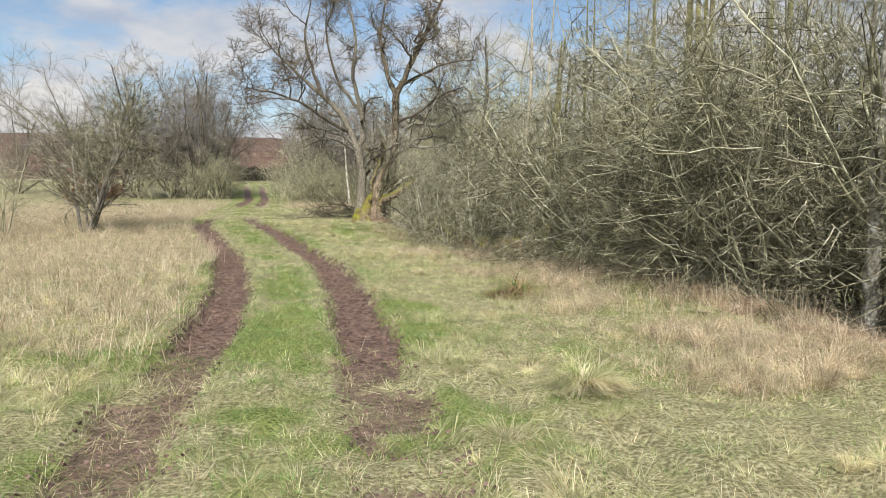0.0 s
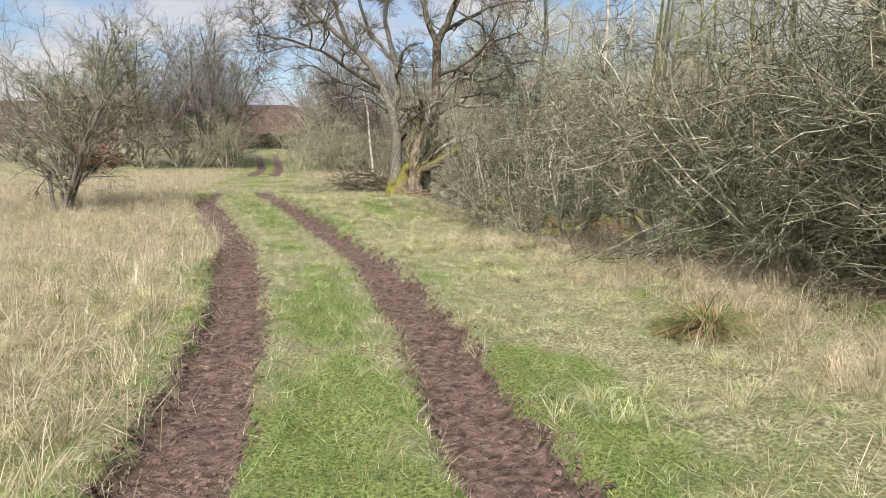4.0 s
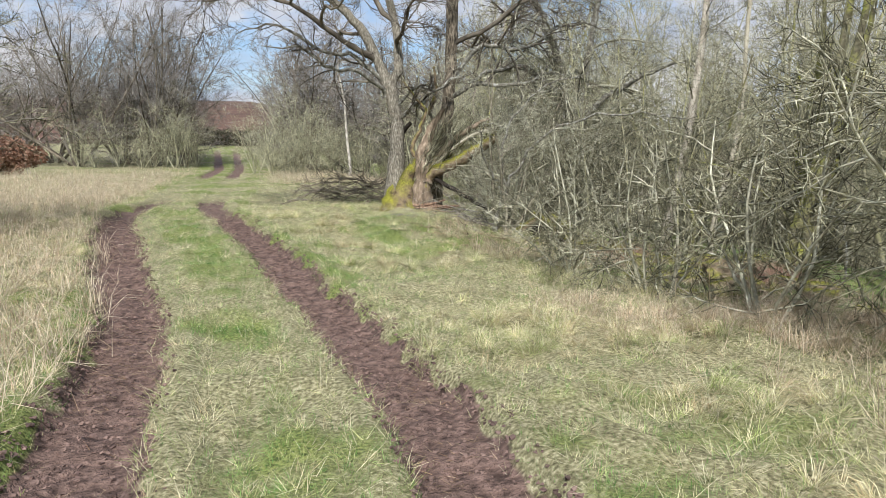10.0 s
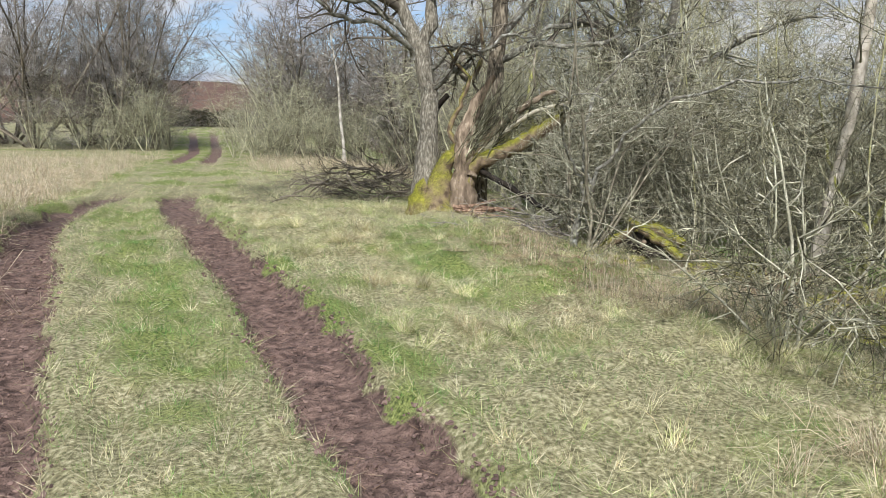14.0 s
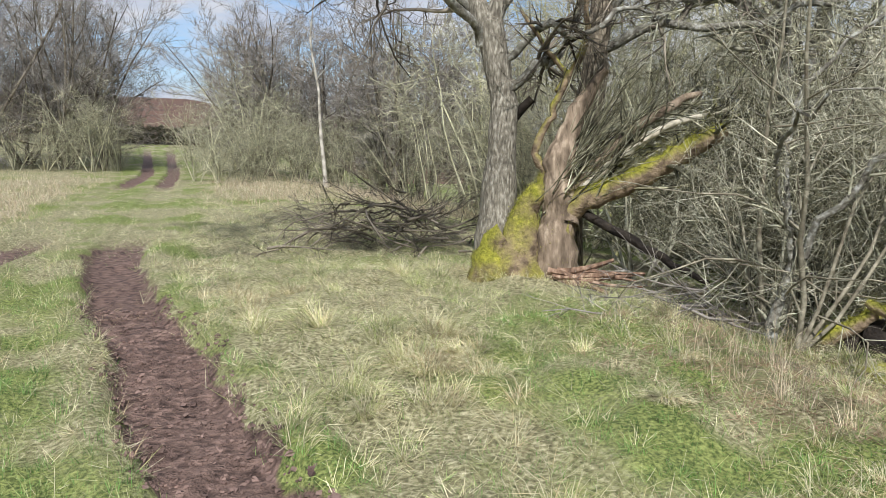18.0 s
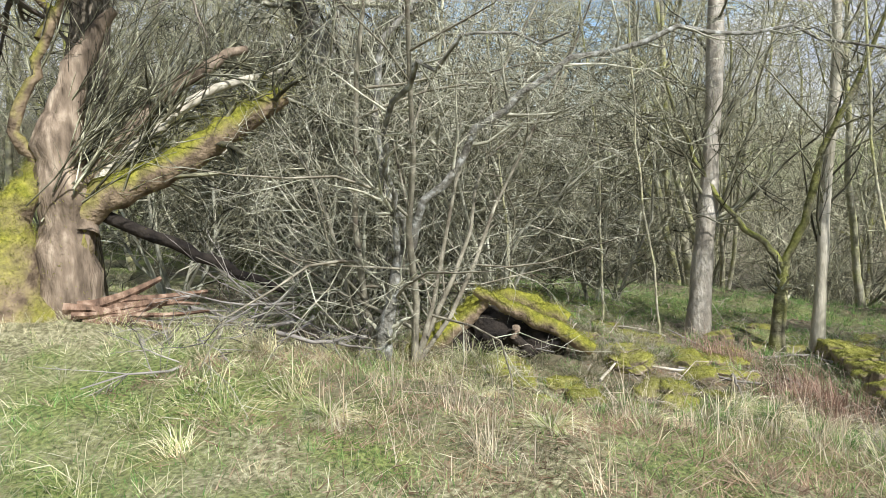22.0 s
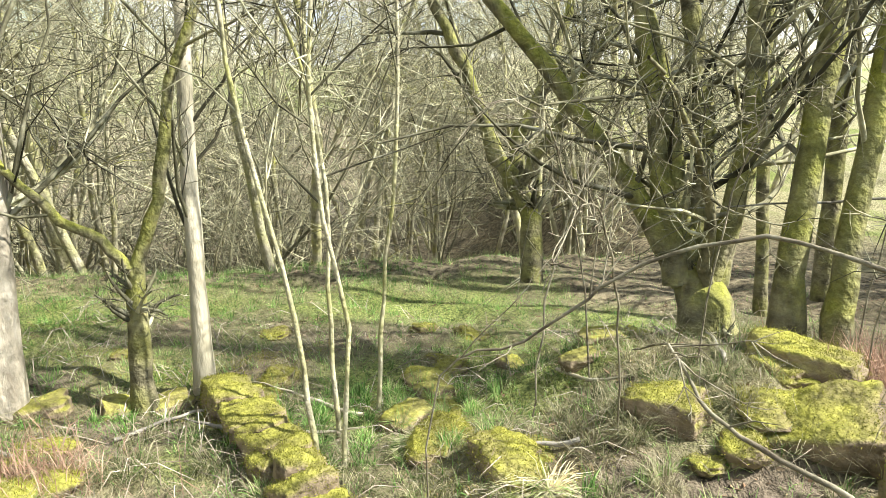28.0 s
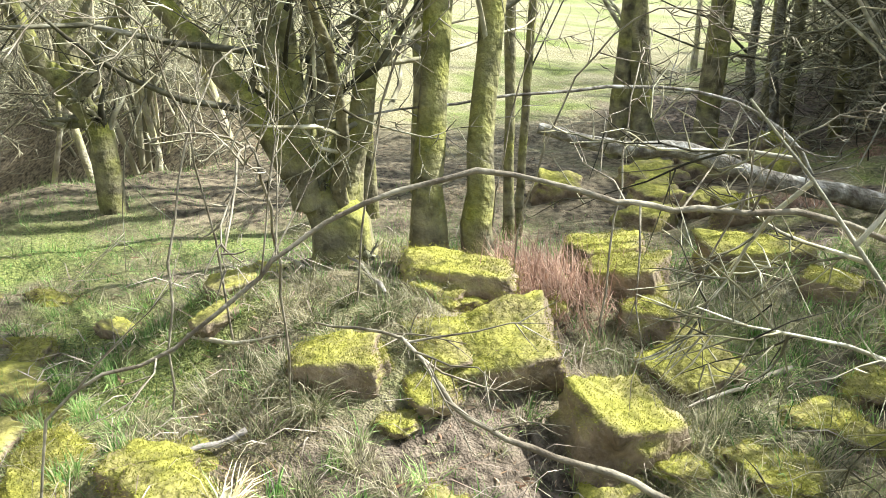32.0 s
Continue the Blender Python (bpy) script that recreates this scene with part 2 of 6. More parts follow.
M_GREEN = blades("green_blades", [(0.07, 0.15, 0.035), (0.13, 0.27, 0.06), (0.20, 0.36, 0.095), (0.29, 0.41, 0.14), (0.48, 0.48, 0.24)], 0.65, 0.45)
M_MOUND = blades("mound_blades", [(0.07, 0.095, 0.03), (0.14, 0.155, 0.065), (0.25, 0.24, 0.135), (0.42, 0.385, 0.26), (0.18, 0.165, 0.095)], 0.7, 0.35)
M_TALL = blades("tall_dead_blades", [(0.38, 0.28, 0.18), (0.60, 0.50, 0.35), (0.74, 0.65, 0.49), (0.50, 0.40, 0.27)], 0.7, 0.45)
M_BRACKEN = blades("dead_bracken", [(0.20, 0.125, 0.085), (0.32, 0.205, 0.145), (0.43, 0.31, 0.225), (0.26, 0.16, 0.11)])
M_LEAF = blades("copper_leaves", [(0.19, 0.10, 0.06), (0.31, 0.18, 0.12), (0.38, 0.26, 0.18)])
M_MOSSLEAF = blades("moss_leaflets", [(0.14, 0.15, 0.025), (0.24, 0.245, 0.045), (0.40, 0.385, 0.085), (0.30, 0.295, 0.06)], 0.85, 0.4, (0.8, 1.15))
M_SEDGE = blades("dead_sedge", [(0.20, 0.13, 0.06), (0.36, 0.25, 0.12), (0.50, 0.38, 0.20), (0.28, 0.19, 0.09)])
M_TWIGLITTER = blades("twig_litter", [(0.14, 0.11, 0.08), (0.30, 0.26, 0.20), (0.45, 0.40, 0.32), (0.20, 0.15, 0.11)], 0.9, 0.0)
M_LITTER = blades("leaf_litter", [(0.16, 0.10, 0.06), (0.30, 0.21, 0.13), (0.42, 0.33, 0.22), (0.24, 0.15, 0.09)])


# ---- small tools ----
def fade(a, b, v):
    u = np.clip((np.asarray(v, float) - a) / (b - a), 0, 1)
    return u * u * (3 - 2 * u)


def lattice(ix, iy, seed):
    h = (ix.astype(np.int64) * 374761393 + iy.astype(np.int64) * 668265263 + seed * 1274126177) & 0xFFFFFFFF
    h = ((h ^ (h >> 13)) * 1274126177) & 0xFFFFFFFF
    return ((h ^ (h >> 16)) & 0xFFFF) / 65535.0


def rough_noise(x, y, size, seed=0, octaves=3):
    """Smooth value noise between -1 and 1, with features of the given size in metres."""
    x, y = np.asarray(x, float), np.asarray(y, float)
    total, amp, norm = 0.0, 1.0, 0.0
    for o in range(octaves):
        u, v = x / size * 2**o, y / size * 2**o
        iu, iv = np.floor(u), np.floor(v)
        fu, fv = u - iu, v - iv
        fu, fv = fu * fu * (3 - 2 * fu), fv * fv * (3 - 2 * fv)
        s = seed * 17 + o
        a, b = lattice(iu, iv, s), lattice(iu + 1, iv, s)
        c, d = lattice(iu, iv + 1, s), lattice(iu + 1, iv + 1, s)
        total = total + amp * ((a * (1 - fu) + b * fu) * (1 - fv) + (c * (1 - fu) + d * fu) * fv)
        norm += amp
        amp *= 0.5
    return total / norm * 2 - 1


def mesh_from(name, verts, faces, smooth=True):
    """A mesh from arrays; every face has the same number of corners."""
    me = bpy.data.meshes.new(name)
    verts, faces = np.asarray(verts, np.float32), np.asarray(faces, np.int32)
    n, k = faces.shape
    me.vertices.add(len(verts))
    me.vertices.foreach_set("co", verts.ravel())
    me.loops.add(n * k)
    me.loops.foreach_set("vertex_index", faces.ravel())
    me.polygons.add(n)
    me.polygons.foreach_set("loop_start", np.arange(0, n * k, k, dtype=np.int32))
    me.polygons.foreach_set("use_smooth", np.full(n, smooth))
    me.update(calc_edges=True)
    return me


def place(name, me, mat, parent=None, label=""):
    ob = new(name, me)
    if mat and not me.materials:
        me.materials.append(mat)
    if parent:
        ob.parent = parent
    if label:
        ob["label"] = label
    return ob


def thing(name, at, label, category, group="", kind=""):
    ob = new(name)
    ob.matrix_basis = pose(*at)
    ob.empty_display_size = 0.2
    return tagged(ob, label, category, group, kind)


# ---- lie of the land ----
LEFT_Y = [-40, 0, 4, 6.2, 9.3, 10.6, 13, 14.5, 16, 18.2, 20.4, 22.8, 25.4, 27.5, 30, 32, 35, 39, 46, 56, 94, 120]
LEFT_X = [-3, -1.0, -0.85, -0.79, -0.57, -0.60, -0.54, -0.63, -0.75, -0.80, -1.28, -1.62, -2.08, -2.12, -1.86, -1.74, -1.65, -1.65, -1.4, -1.1, -2.4, -4]
RIGHT_Y = [-40, 0, 3.8, 5.8, 9.9, 13.2, 16.6, 17.8, 20.5, 22.3, 24, 25.6, 27.5, 29.5, 31.5, 34, 42, 50, 58, 95, 120]
RIGHT_X = [-1.2, 0.6, 0.79, 0.92, 1.12, 1.20, 1.19, 1.06, 0.72, 0.55, 0.20, -0.08, -0.42, -0.60, -0.52, -0.44, -0.35, -0.15, 0.0, -0.6, -2]
EDGE_Y = [-60, 0, 7, 12, 16, 19, 21, 24, 27, 32]
EDGE_X = [6.4, 6.0, 6.0, 6.5, 6.1, 5.4, 5.2, 4.9, 5.0, 6.0]
_fine_y = np.linspace(-40, 120, 1601)


def _even(ys, xs):
    return np.convolve(np.pad(np.interp(_fine_y, ys, xs), 10, mode="edge"), np.ones(21) / 21, "valid")


_left_x, _right_x = _even(LEFT_Y, LEFT_X), _even(RIGHT_Y, RIGHT_X)
_fine_x = (_left_x + _right_x) / 2


def track(y):
    return np.interp(y, _fine_y, _fine_x)


def rut_depth(x, y):
    """How deep and bare each wheel mark is, 0 to 1, and how far from the middle of the nearer one."""
    wob = rough_noise(x, y, 1.1, 5, 2) * 0.09
    off = np.minimum(np.abs(x - np.interp(y, _fine_y, _right_x) + wob), np.abs(x - np.interp(y, _fine_y, _left_x) + wob))
    left = x < track(y)
    bare = np.where(left, fade(-3, 3, y) * (1 - 0.8 * fade(29, 33, y)), fade(-4, 2, y) * (1 - 0.8 * fade(29, 32.5, y)))
    bare = np.maximum(bare, 0.62 * fade(40, 48, y))
    bare = bare * (1 - 0.45 * np.where(left, fade(8.4, 7.2, y), fade(7.6, 6.0, y)))
    worn = fade(8.6, 6.4, y + np.where(left, 0.4, 0.0))
    bare = bare * (1 - worn * np.clip(0.1 + 1.5 * rough_noise(x, y, 0.5, 61, 3), 0, 0.75))
    bare = bare * fade(95, 70, y)
    return bare, off


def height(x, y):
    x, y = np.asarray(x, float), np.asarray(y, float)
    base = 0.35 * fade(18, 27, y) * fade(14, 6, x) + 0.012 * np.clip(y - 30, 0, 26) + 1.5 * fade(54, 92, y)
    d = x - np.interp(y, EDGE_Y, EDGE_X)
    low = -0.55 * fade(0.0, 2.4, d) - 0.3 * fade(3, 8, d)
    wood = -0.40 * fade(-1.6, 1.0, d) - 0.25 * fade(1, 6, d) - 2.4 * fade(11.5, 15.5, x)
    s = fade(16.5, 20.0, y)
    z = base + low * (1 - s) + wood * s
    z = z + 0.34 * np.exp(-(((x - 6.6) / 0.75) ** 2 + ((y - 20.3) / 0.9) ** 2)) + 0.34 * np.exp(-(((x - 7.6) / 0.8) ** 2 + ((y - 19.7) / 0.9) ** 2))
    z = z + 0.22 * np.exp(-(((x - 6.3) / 0.9) ** 2 + ((y - 18.7) / 0.9) ** 2)) + 0.16 * np.exp(-(((x - 7.5) / 0.6) ** 2 + ((y - 20.6) / 0.5) ** 2))
    z = z + 0.16 * np.exp(-(((x - 6.3) / 0.7) ** 2 + ((y - 24.6) / 0.8) ** 2))
    z = z + 24.5 * np.clip((y - 92) / 300, 0, 1) ** 0.85 * fade(-300, -120, x) * fade(260, 60, x)
    z = z - 12 * fade(400, 900, y)
    near = fade(60, 25, np.hypot(x - 2, y - 16))
    z = z + near * (0.045 * rough_noise(x, y, 1.3, 1) + 0.085 * rough_noise(x, y, 0.42, 2, 2) * fade(0.45, 0.75, rut_depth(x, y)[1]))
    bare, off = rut_depth(x, y)
    z = z - bare * (0.13 * fade(0.37, 0.22, off) - 0.035 * np.exp(-(((off - 0.47) / 0.12) ** 2)))
    z = z + bare * fade(0.34, 0.2, off) * near * (0.034 * rough_noise(x, y, 0.17, 9, 2) + 0.012 * np.sin((y + 0.6 * np.abs(off)) * 30 + 4 * rough_noise(x, y, 0.5, 12, 2)) + 0.02 * rough_noise(x, y * 0.4, 0.5, 14, 1))
    return z


def g(x, y):
    return float(height(np.array([x]), np.array([y]))[0])


def under_tree(x, y):
    """Bare ground below the fallen boughs, with their shade put into its dark colour."""
    return np.clip(1.3 * np.exp(-(((x - 4.95) / 0.85) ** 2 + ((y - 26.0) / 0.6) ** 2)), 0, 1)


def shaded_soil(x, y):
    """Crumbly soil and rotten leaves between the stones and before the hollow, darkened for shade there and under the
    thicket.
    """
    mound = np.exp(-(((x - 5.9) / 0.95) ** 2 + ((y - 20.7) / 0.95) ** 2))
    bank = 0.5 * fade(2.6, 3.8, x) * fade(7.2, 6.2, x) * fade(21.4, 22.2, y) * fade(25.4, 24.4, y)
    floor = 0.6 * fade(5.2, 6.4, x) * fade(10.5, 9.0, x) * fade(17.6, 18.6, y) * fade(25.5, 24.0, y)
    # painted shade: darkens the litter below the thicket shrubs
    thicket_floor = fade(-0.7, 0.1, x - np.interp(y, EDGE_Y, EDGE_X)) * fade(12.5, 10.5, x) * fade(1, 4, y) * fade(20.2, 19.0, y) * (1 - 0.7 * fade(5.4, 6.0, x) * fade(17.4, 18.2, y)) * (1 - 0.8 * fade(6.4, 7.2, x) * fade(13.0, 14.2, y))
    return np.clip(np.maximum(np.maximum(np.maximum(mound, bank), floor), 1.3 * thicket_floor) * (0.62 + 0.9 * rough_noise(x, y, 0.55, 71, 3)), 0, 1)


def lush(x, y):
    """Green grass against straw, 0 to 1."""
    mid = np.exp(-(((x - track(y)) / 0.5) ** 2)) * 0.36
    mid = mid + 0.3 * np.exp(-(((x - track(y)) / 0.6) ** 2)) * fade(7.5, 9, y) * fade(15.5, 14, y) + 0.6 * np.exp(-(((x - 2.0) / 0.5) ** 2 + ((y - 13.0) / 1.1) ** 2)) + 0.4 * np.exp(-(((x - 1.8) / 0.45) ** 2 + ((y - 9.6) / 1.2) ** 2))
    edge = np.exp(-(((np.abs(x - track(y)) - 1.35) / 0.35) ** 2)) * 0.34
    wood = 0.62 * fade(6.0, 8.0, x) * fade(18.4, 21.0, y + 0.12 * (x - 8)) + 0.2 * fade(9.5, 12, x) * fade(20, 14, y)
    shade = 0.45 * fade(1.2, 2.5, x) * fade(5.6, 4.6, x) * fade(21.6, 22.6, y) * fade(26, 24.5, y)
    mound = shade - 0.15 * np.exp(-(((x - 6.3) / 1.0) ** 2 + ((y - 19.8) / 1.3) ** 2))
    return np.clip(mound + 0.25 + 0.75 * rough_noise(x, y, 1.5, 21, 4) + 0.45 * rough_noise(x, y, 0.35, 23, 2) + mid + edge + wood + 0.15 * fade(40, 50, y) * fade(4, 2, np.abs(x - track(y))), 0, 1)


def spaced(*runs):
    out = []
    for a, b, step in runs:
        out += list(np.arange(a, b, step))
    return np.array(out)


def outward(start, end, first, ratio=1.35):
    out, step, v = [], first, start
    sign = 1 if end > start else -1
    while (end - v) * sign > 0:
        v += sign * step
        out.append(v)
        step *= ratio
    return out


# ---- ground ----
gx = np.array(sorted(outward(-5, -700, 0.3)) + list(spaced((-5, -2.6, 0.16), (-2.6, 2.6, 0.042), (2.6, 9.0, 0.11), (9.0, 14, 0.25))) + outward(13.9, 700, 0.4))
gy = np.array(sorted(outward(0, -300, 0.3)) + list(spaced((0, 2.5, 0.15), (2.5, 23, 0.04), (23, 27, 0.08), (27, 40, 0.2), (40, 80, 0.4), (80, 100, 1.0))) + outward(99.5, 1500, 1.5, 1.25))
GX, GY = np.meshgrid(gx, gy)
GZ = height(GX, GY)
nx, ny = len(gx), len(gy)
idx = np.arange(nx * ny).reshape(ny, nx)
quads = np.stack([idx[:-1, :-1], idx[:-1, 1:], idx[1:, 1:], idx[1:, :-1]], -1).reshape(-1, 4)
ground_me = mesh_from("ground", np.stack([GX, GY, GZ], -1).reshape(-1, 3), quads)
bare, off = rut_depth(GX, GY)
mud = bare * fade(0.35, 0.24, off + 0.10 * rough_noise(GX, GY, 0.25, 31, 2))
litter_low = under_tree(GX, GY)
plough = fade(88, 93, GY) * (1 - fade(94, 93, GY))
deep = fade(13, 19, GY)
litter = fade(0.1, 1.2, GX - np.interp(GY, EDGE_Y, EDGE_X)) * fade(60, 48, GY) * (deep * fade(90, 60, GX) + (1 - deep) * fade(13, 9, GX)) * (1 - 0.85 * lush(GX, GY) * fade(12, 10, GX))
for key, val in (("mud", mud), ("lush", lush(GX, GY)), ("plough", plough), ("litter", np.maximum(litter, litter_low)), ("soil_shade", np.maximum(litter_low, shaded_soil(GX, GY)))):
    ground_me.attributes.new(key, "FLOAT", "POINT").data.foreach_set("value", np.asarray(val, np.float32).ravel())


def ground_material():
    mat = material("meadow_ground", (0.12, 0.11, 0.055), (0.52, 0.48, 0.30), 34, 0.95, 0.9, 90, (0.29, 0.27, 0.145), 8)
    nodes, links = mat.node_tree.nodes, mat.node_tree.links
    bsdf, straw = nodes["Principled BSDF"], [n for n in nodes if n.type == "VALTORGB"][0]
    at = [n for n in nodes if n.type == "TEX_COORD"][0]

    def noise_ramp(scale, low, high, stretch=(1, 1, 1), a=0.35, b=0.65):
        m, n, r = nodes.new("ShaderNodeMapping"), nodes.new("ShaderNodeTexNoise"), nodes.new("ShaderNodeValToRGB")
        m.inputs["Scale"].default_value = stretch
        links.new(at.outputs["Object"], m.inputs["Vector"])
        links.new(m.outputs[0], n.inputs["Vector"])
        n.inputs["Scale"].default_value, n.inputs["Detail"].default_value = scale, 7
        r.color_ramp.elements[0].position, r.color_ramp.elements[0].color = a, (*low, 1)
        r.color_ramp.elements[1].position, r.color_ramp.elements[1].color = b, (*high, 1)
        links.new(n.outputs[0], r.inputs[0])
        return r.outputs[0], n.outputs[0]

    def over(under, upper, key, lo=0.3, hi=0.7):
        fac, rng, mix = nodes.new("ShaderNodeAttribute"), nodes.new("ShaderNodeMapRange"), nodes.new("ShaderNodeMix")
        fac.attribute_name, mix.data_type = key, "RGBA"
        rng.inputs["From Min"].default_value, rng.inputs["From Max"].default_value = lo, hi
        links.new(fac.outputs["Fac"], rng.inputs["Value"])
        links.new(rng.outputs[0], mix.inputs["Factor"])
        links.new(under, mix.inputs["A"])
        links.new(upper, mix.inputs["B"])
        return mix.outputs["Result"], rng.outputs[0]

    green, _ = noise_ramp(45, (0.07, 0.095, 0.025), (0.30, 0.34, 0.105))
    leaves, _ = noise_ramp(16, (0.055, 0.045, 0.028), (0.29, 0.245, 0.155))
    earth, clods = noise_ramp(15, (0.06, 0.038, 0.030), (0.27, 0.18, 0.142), (0.8, 1.15, 1), 0.32, 0.7)
    field, _ = noise_ramp(0.25, (0.085, 0.052, 0.038), (0.16, 0.095, 0.066), (0.3, 1, 1))
    col, _ = over(straw.outputs[0], green, "lush", 0.35, 0.75)
    col, _ = over(col, leaves, "litter", 0.2, 0.8)
    # dark soil colour that also carries the painted shade of this mask
    soil_shade, _ = noise_ramp(18, (0.045, 0.036, 0.025), (0.24, 0.195, 0.14))
    col, _ = over(col, soil_shade, "soil_shade", 0.25, 0.7)
    col, wet = over(col, earth, "mud", 0.3, 0.6)
    col, _ = over(col, field, "plough", 0.3, 0.7)
    links.new(col, bsdf.inputs["Base Color"])
    gloss = nodes.new("ShaderNodeMapRange")
    gloss.inputs["To Min"].default_value, gloss.inputs["To Max"].default_value = 0.95, 0.72
    links.new(wet, gloss.inputs["Value"])
    links.new(gloss.outputs[0], bsdf.inputs["Roughness"])
    lump, first = nodes.new("ShaderNodeBump"), [n for n in nodes if n.type == "BUMP"][0]
    lump.inputs["Strength"].default_value, lump.inputs["Distance"].default_value = 0.7, 0.06
    bare_only = nodes.new("ShaderNodeMapRange")
    bare_only.inputs["To Min"].default_value, bare_only.inputs["To Max"].default_value = 0.12, 0.8
    links.new(wet, bare_only.inputs["Value"])
    links.new(bare_only.outputs[0], lump.inputs["Strength"])
    links.new(clods, lump.inputs["Height"])
    links.new(first.outputs[0], lump.inputs["Normal"])
    links.new(lump.outputs[0], bsdf.inputs["Normal"])
    return mat


ground = place("ground", ground_me, ground_material())
tagged(ground, "rough meadow ground with two muddy wheel ruts", "ground", kind="structure")


# ---- branches ----
def tubes(P, R, sides):
    """Quads of many tubes at once. P: (n, k, 3) points; R: (n, k) radii."""
    n, k, _ = P.shape
    T = np.gradient(P, axis=1)
    T /= np.linalg.norm(T, axis=2, keepdims=True) + 1e-9
    mean = T.mean(1)
    ref = np.where(np.abs(mean[:, 2:3]) > 0.8, np.array([[1.0, 0, 0]]), np.array([[0, 0, 1.0]]))[:, None, :]
    U = np.cross(T, np.broadcast_to(ref, T.shape))
    U /= np.linalg.norm(U, axis=2, keepdims=True) + 1e-9
    V = np.cross(T, U)
    a = np.arange(sides) * 2 * np.pi / sides
    ring = U[:, :, None, :] * np.cos(a)[None, None, :, None] + V[:, :, None, :] * np.sin(a)[None, None, :, None]
    verts = (P[:, :, None, :] + ring * R[:, :, None, None]).reshape(-1, 3)
    i, j, s = np.meshgrid(np.arange(n), np.arange(k - 1), np.arange(sides), indexing="ij")
    at = lambda jj, ss: (i * k + jj) * sides + ss % sides
    return verts, np.stack([at(j, s), at(j, s + 1), at(j + 1, s + 1), at(j + 1, s)], -1).reshape(-1, 4)


def joined(pieces):
    vs, fs, n = [], [], 0
    for v, f in pieces:
        vs.append(v)
        fs.append(f + n)
        n += len(v)
    return np.concatenate(vs), np.concatenate(fs)


def grow(rng, start, way, length, radius, k, wander=0.15, lift=0.0, tip=0.25):
    """Many wandering branches at once. start, way: (n, 3); length, radius: (n,)."""
    n = len(start)
    d = way / (np.linalg.norm(way, axis=1, keepdims=True) + 1e-9)
    P = np.zeros((n, k, 3))
    P[:, 0] = start
    step = (length / (k - 1))[:, None]
    for j in range(1, k):
        d = d + rng.normal(0, wander, (n, 3))
        d[:, 2] += lift
        d /= np.linalg.norm(d, axis=1, keepdims=True)
        P[:, j] = P[:, j - 1] + d * step
    return P, radius[:, None] * np.linspace(1, tip, k)[None, :]


def sprout(rng, P, R, per, span=(0.25, 1.0), angle=(25, 65), length=(0.4, 0.9), k=4, wander=0.15, lift=0.05, thin=0.55, least=0.0022):
    """Branches that leave the branches P, each parent bearing per of them."""
    n, m, _ = P.shape
    own = np.repeat(np.arange(n), per)
    t = rng.uniform(*span, len(own)) * (m - 1)
    j = np.minimum(t.astype(int), m - 2)
    u = (t - j)[:, None]
    start = P[own, j] * (1 - u) + P[own, j + 1] * u
    rad = R[own, j] * (1 - u[:, 0]) + R[own, j + 1] * u[:, 0]
    T = P[own, j + 1] - P[own, j]
    T /= np.linalg.norm(T, axis=1, keepdims=True) + 1e-9
    side = rng.normal(0, 1, (len(own), 3))
    side -= (side * T).sum(1, keepdims=True) * T
    side /= np.linalg.norm(side, axis=1, keepdims=True) + 1e-9
    a = np.radians(rng.uniform(*angle, len(own)))[:, None]
    size = np.linalg.norm(P[own, -1] - P[own, 0], axis=1)
    L = rng.uniform(*length, len(own)) * size * (1.15 - 0.5 * t / (m - 1))
    return grow(rng, start, T * np.cos(a) + side * np.sin(a), L, np.maximum(rad * thin, least), k, wander, lift)


def build_plant(name, at, label, category, group, stems, levels, mats, stem_sides=7, wood_name="trunk", crown_name="crown", close=2):
    """A plant from its stems (a list of P, R) and levels of branching; the first levels join the trunk."""
    ob = thing(name, at, label, category, group)
    rng = np.random.default_rng(abs(hash_name(name + label)) % 99991 + int(abs(at[0] * 131 + at[1] * 17)))
    wood = [tubes(P, R, stem_sides) for P, R in stems]
    now = stems
    fine = []
    for n, lv in enumerate(levels):
        nxt = []
        sides = lv.pop("sides", 3)
        for P, R in now:
            nxt.append(sprout(rng, P, R, **lv))
        now = nxt
        (wood if n + 1 < close else fine).extend(tubes(P, R, sides) for P, R in now)
    place(wood_name, mesh_from(wood_name, *joined(wood)), mats[0], ob)
    if fine:
        place(crown_name, mesh_from(crown_name, *joined(fine)), mats[1], ob)
    return ob


def hash_name(text):
    n = 7
    for c in text:
        n = (n * 31 + ord(c)) % 1000003
    return n


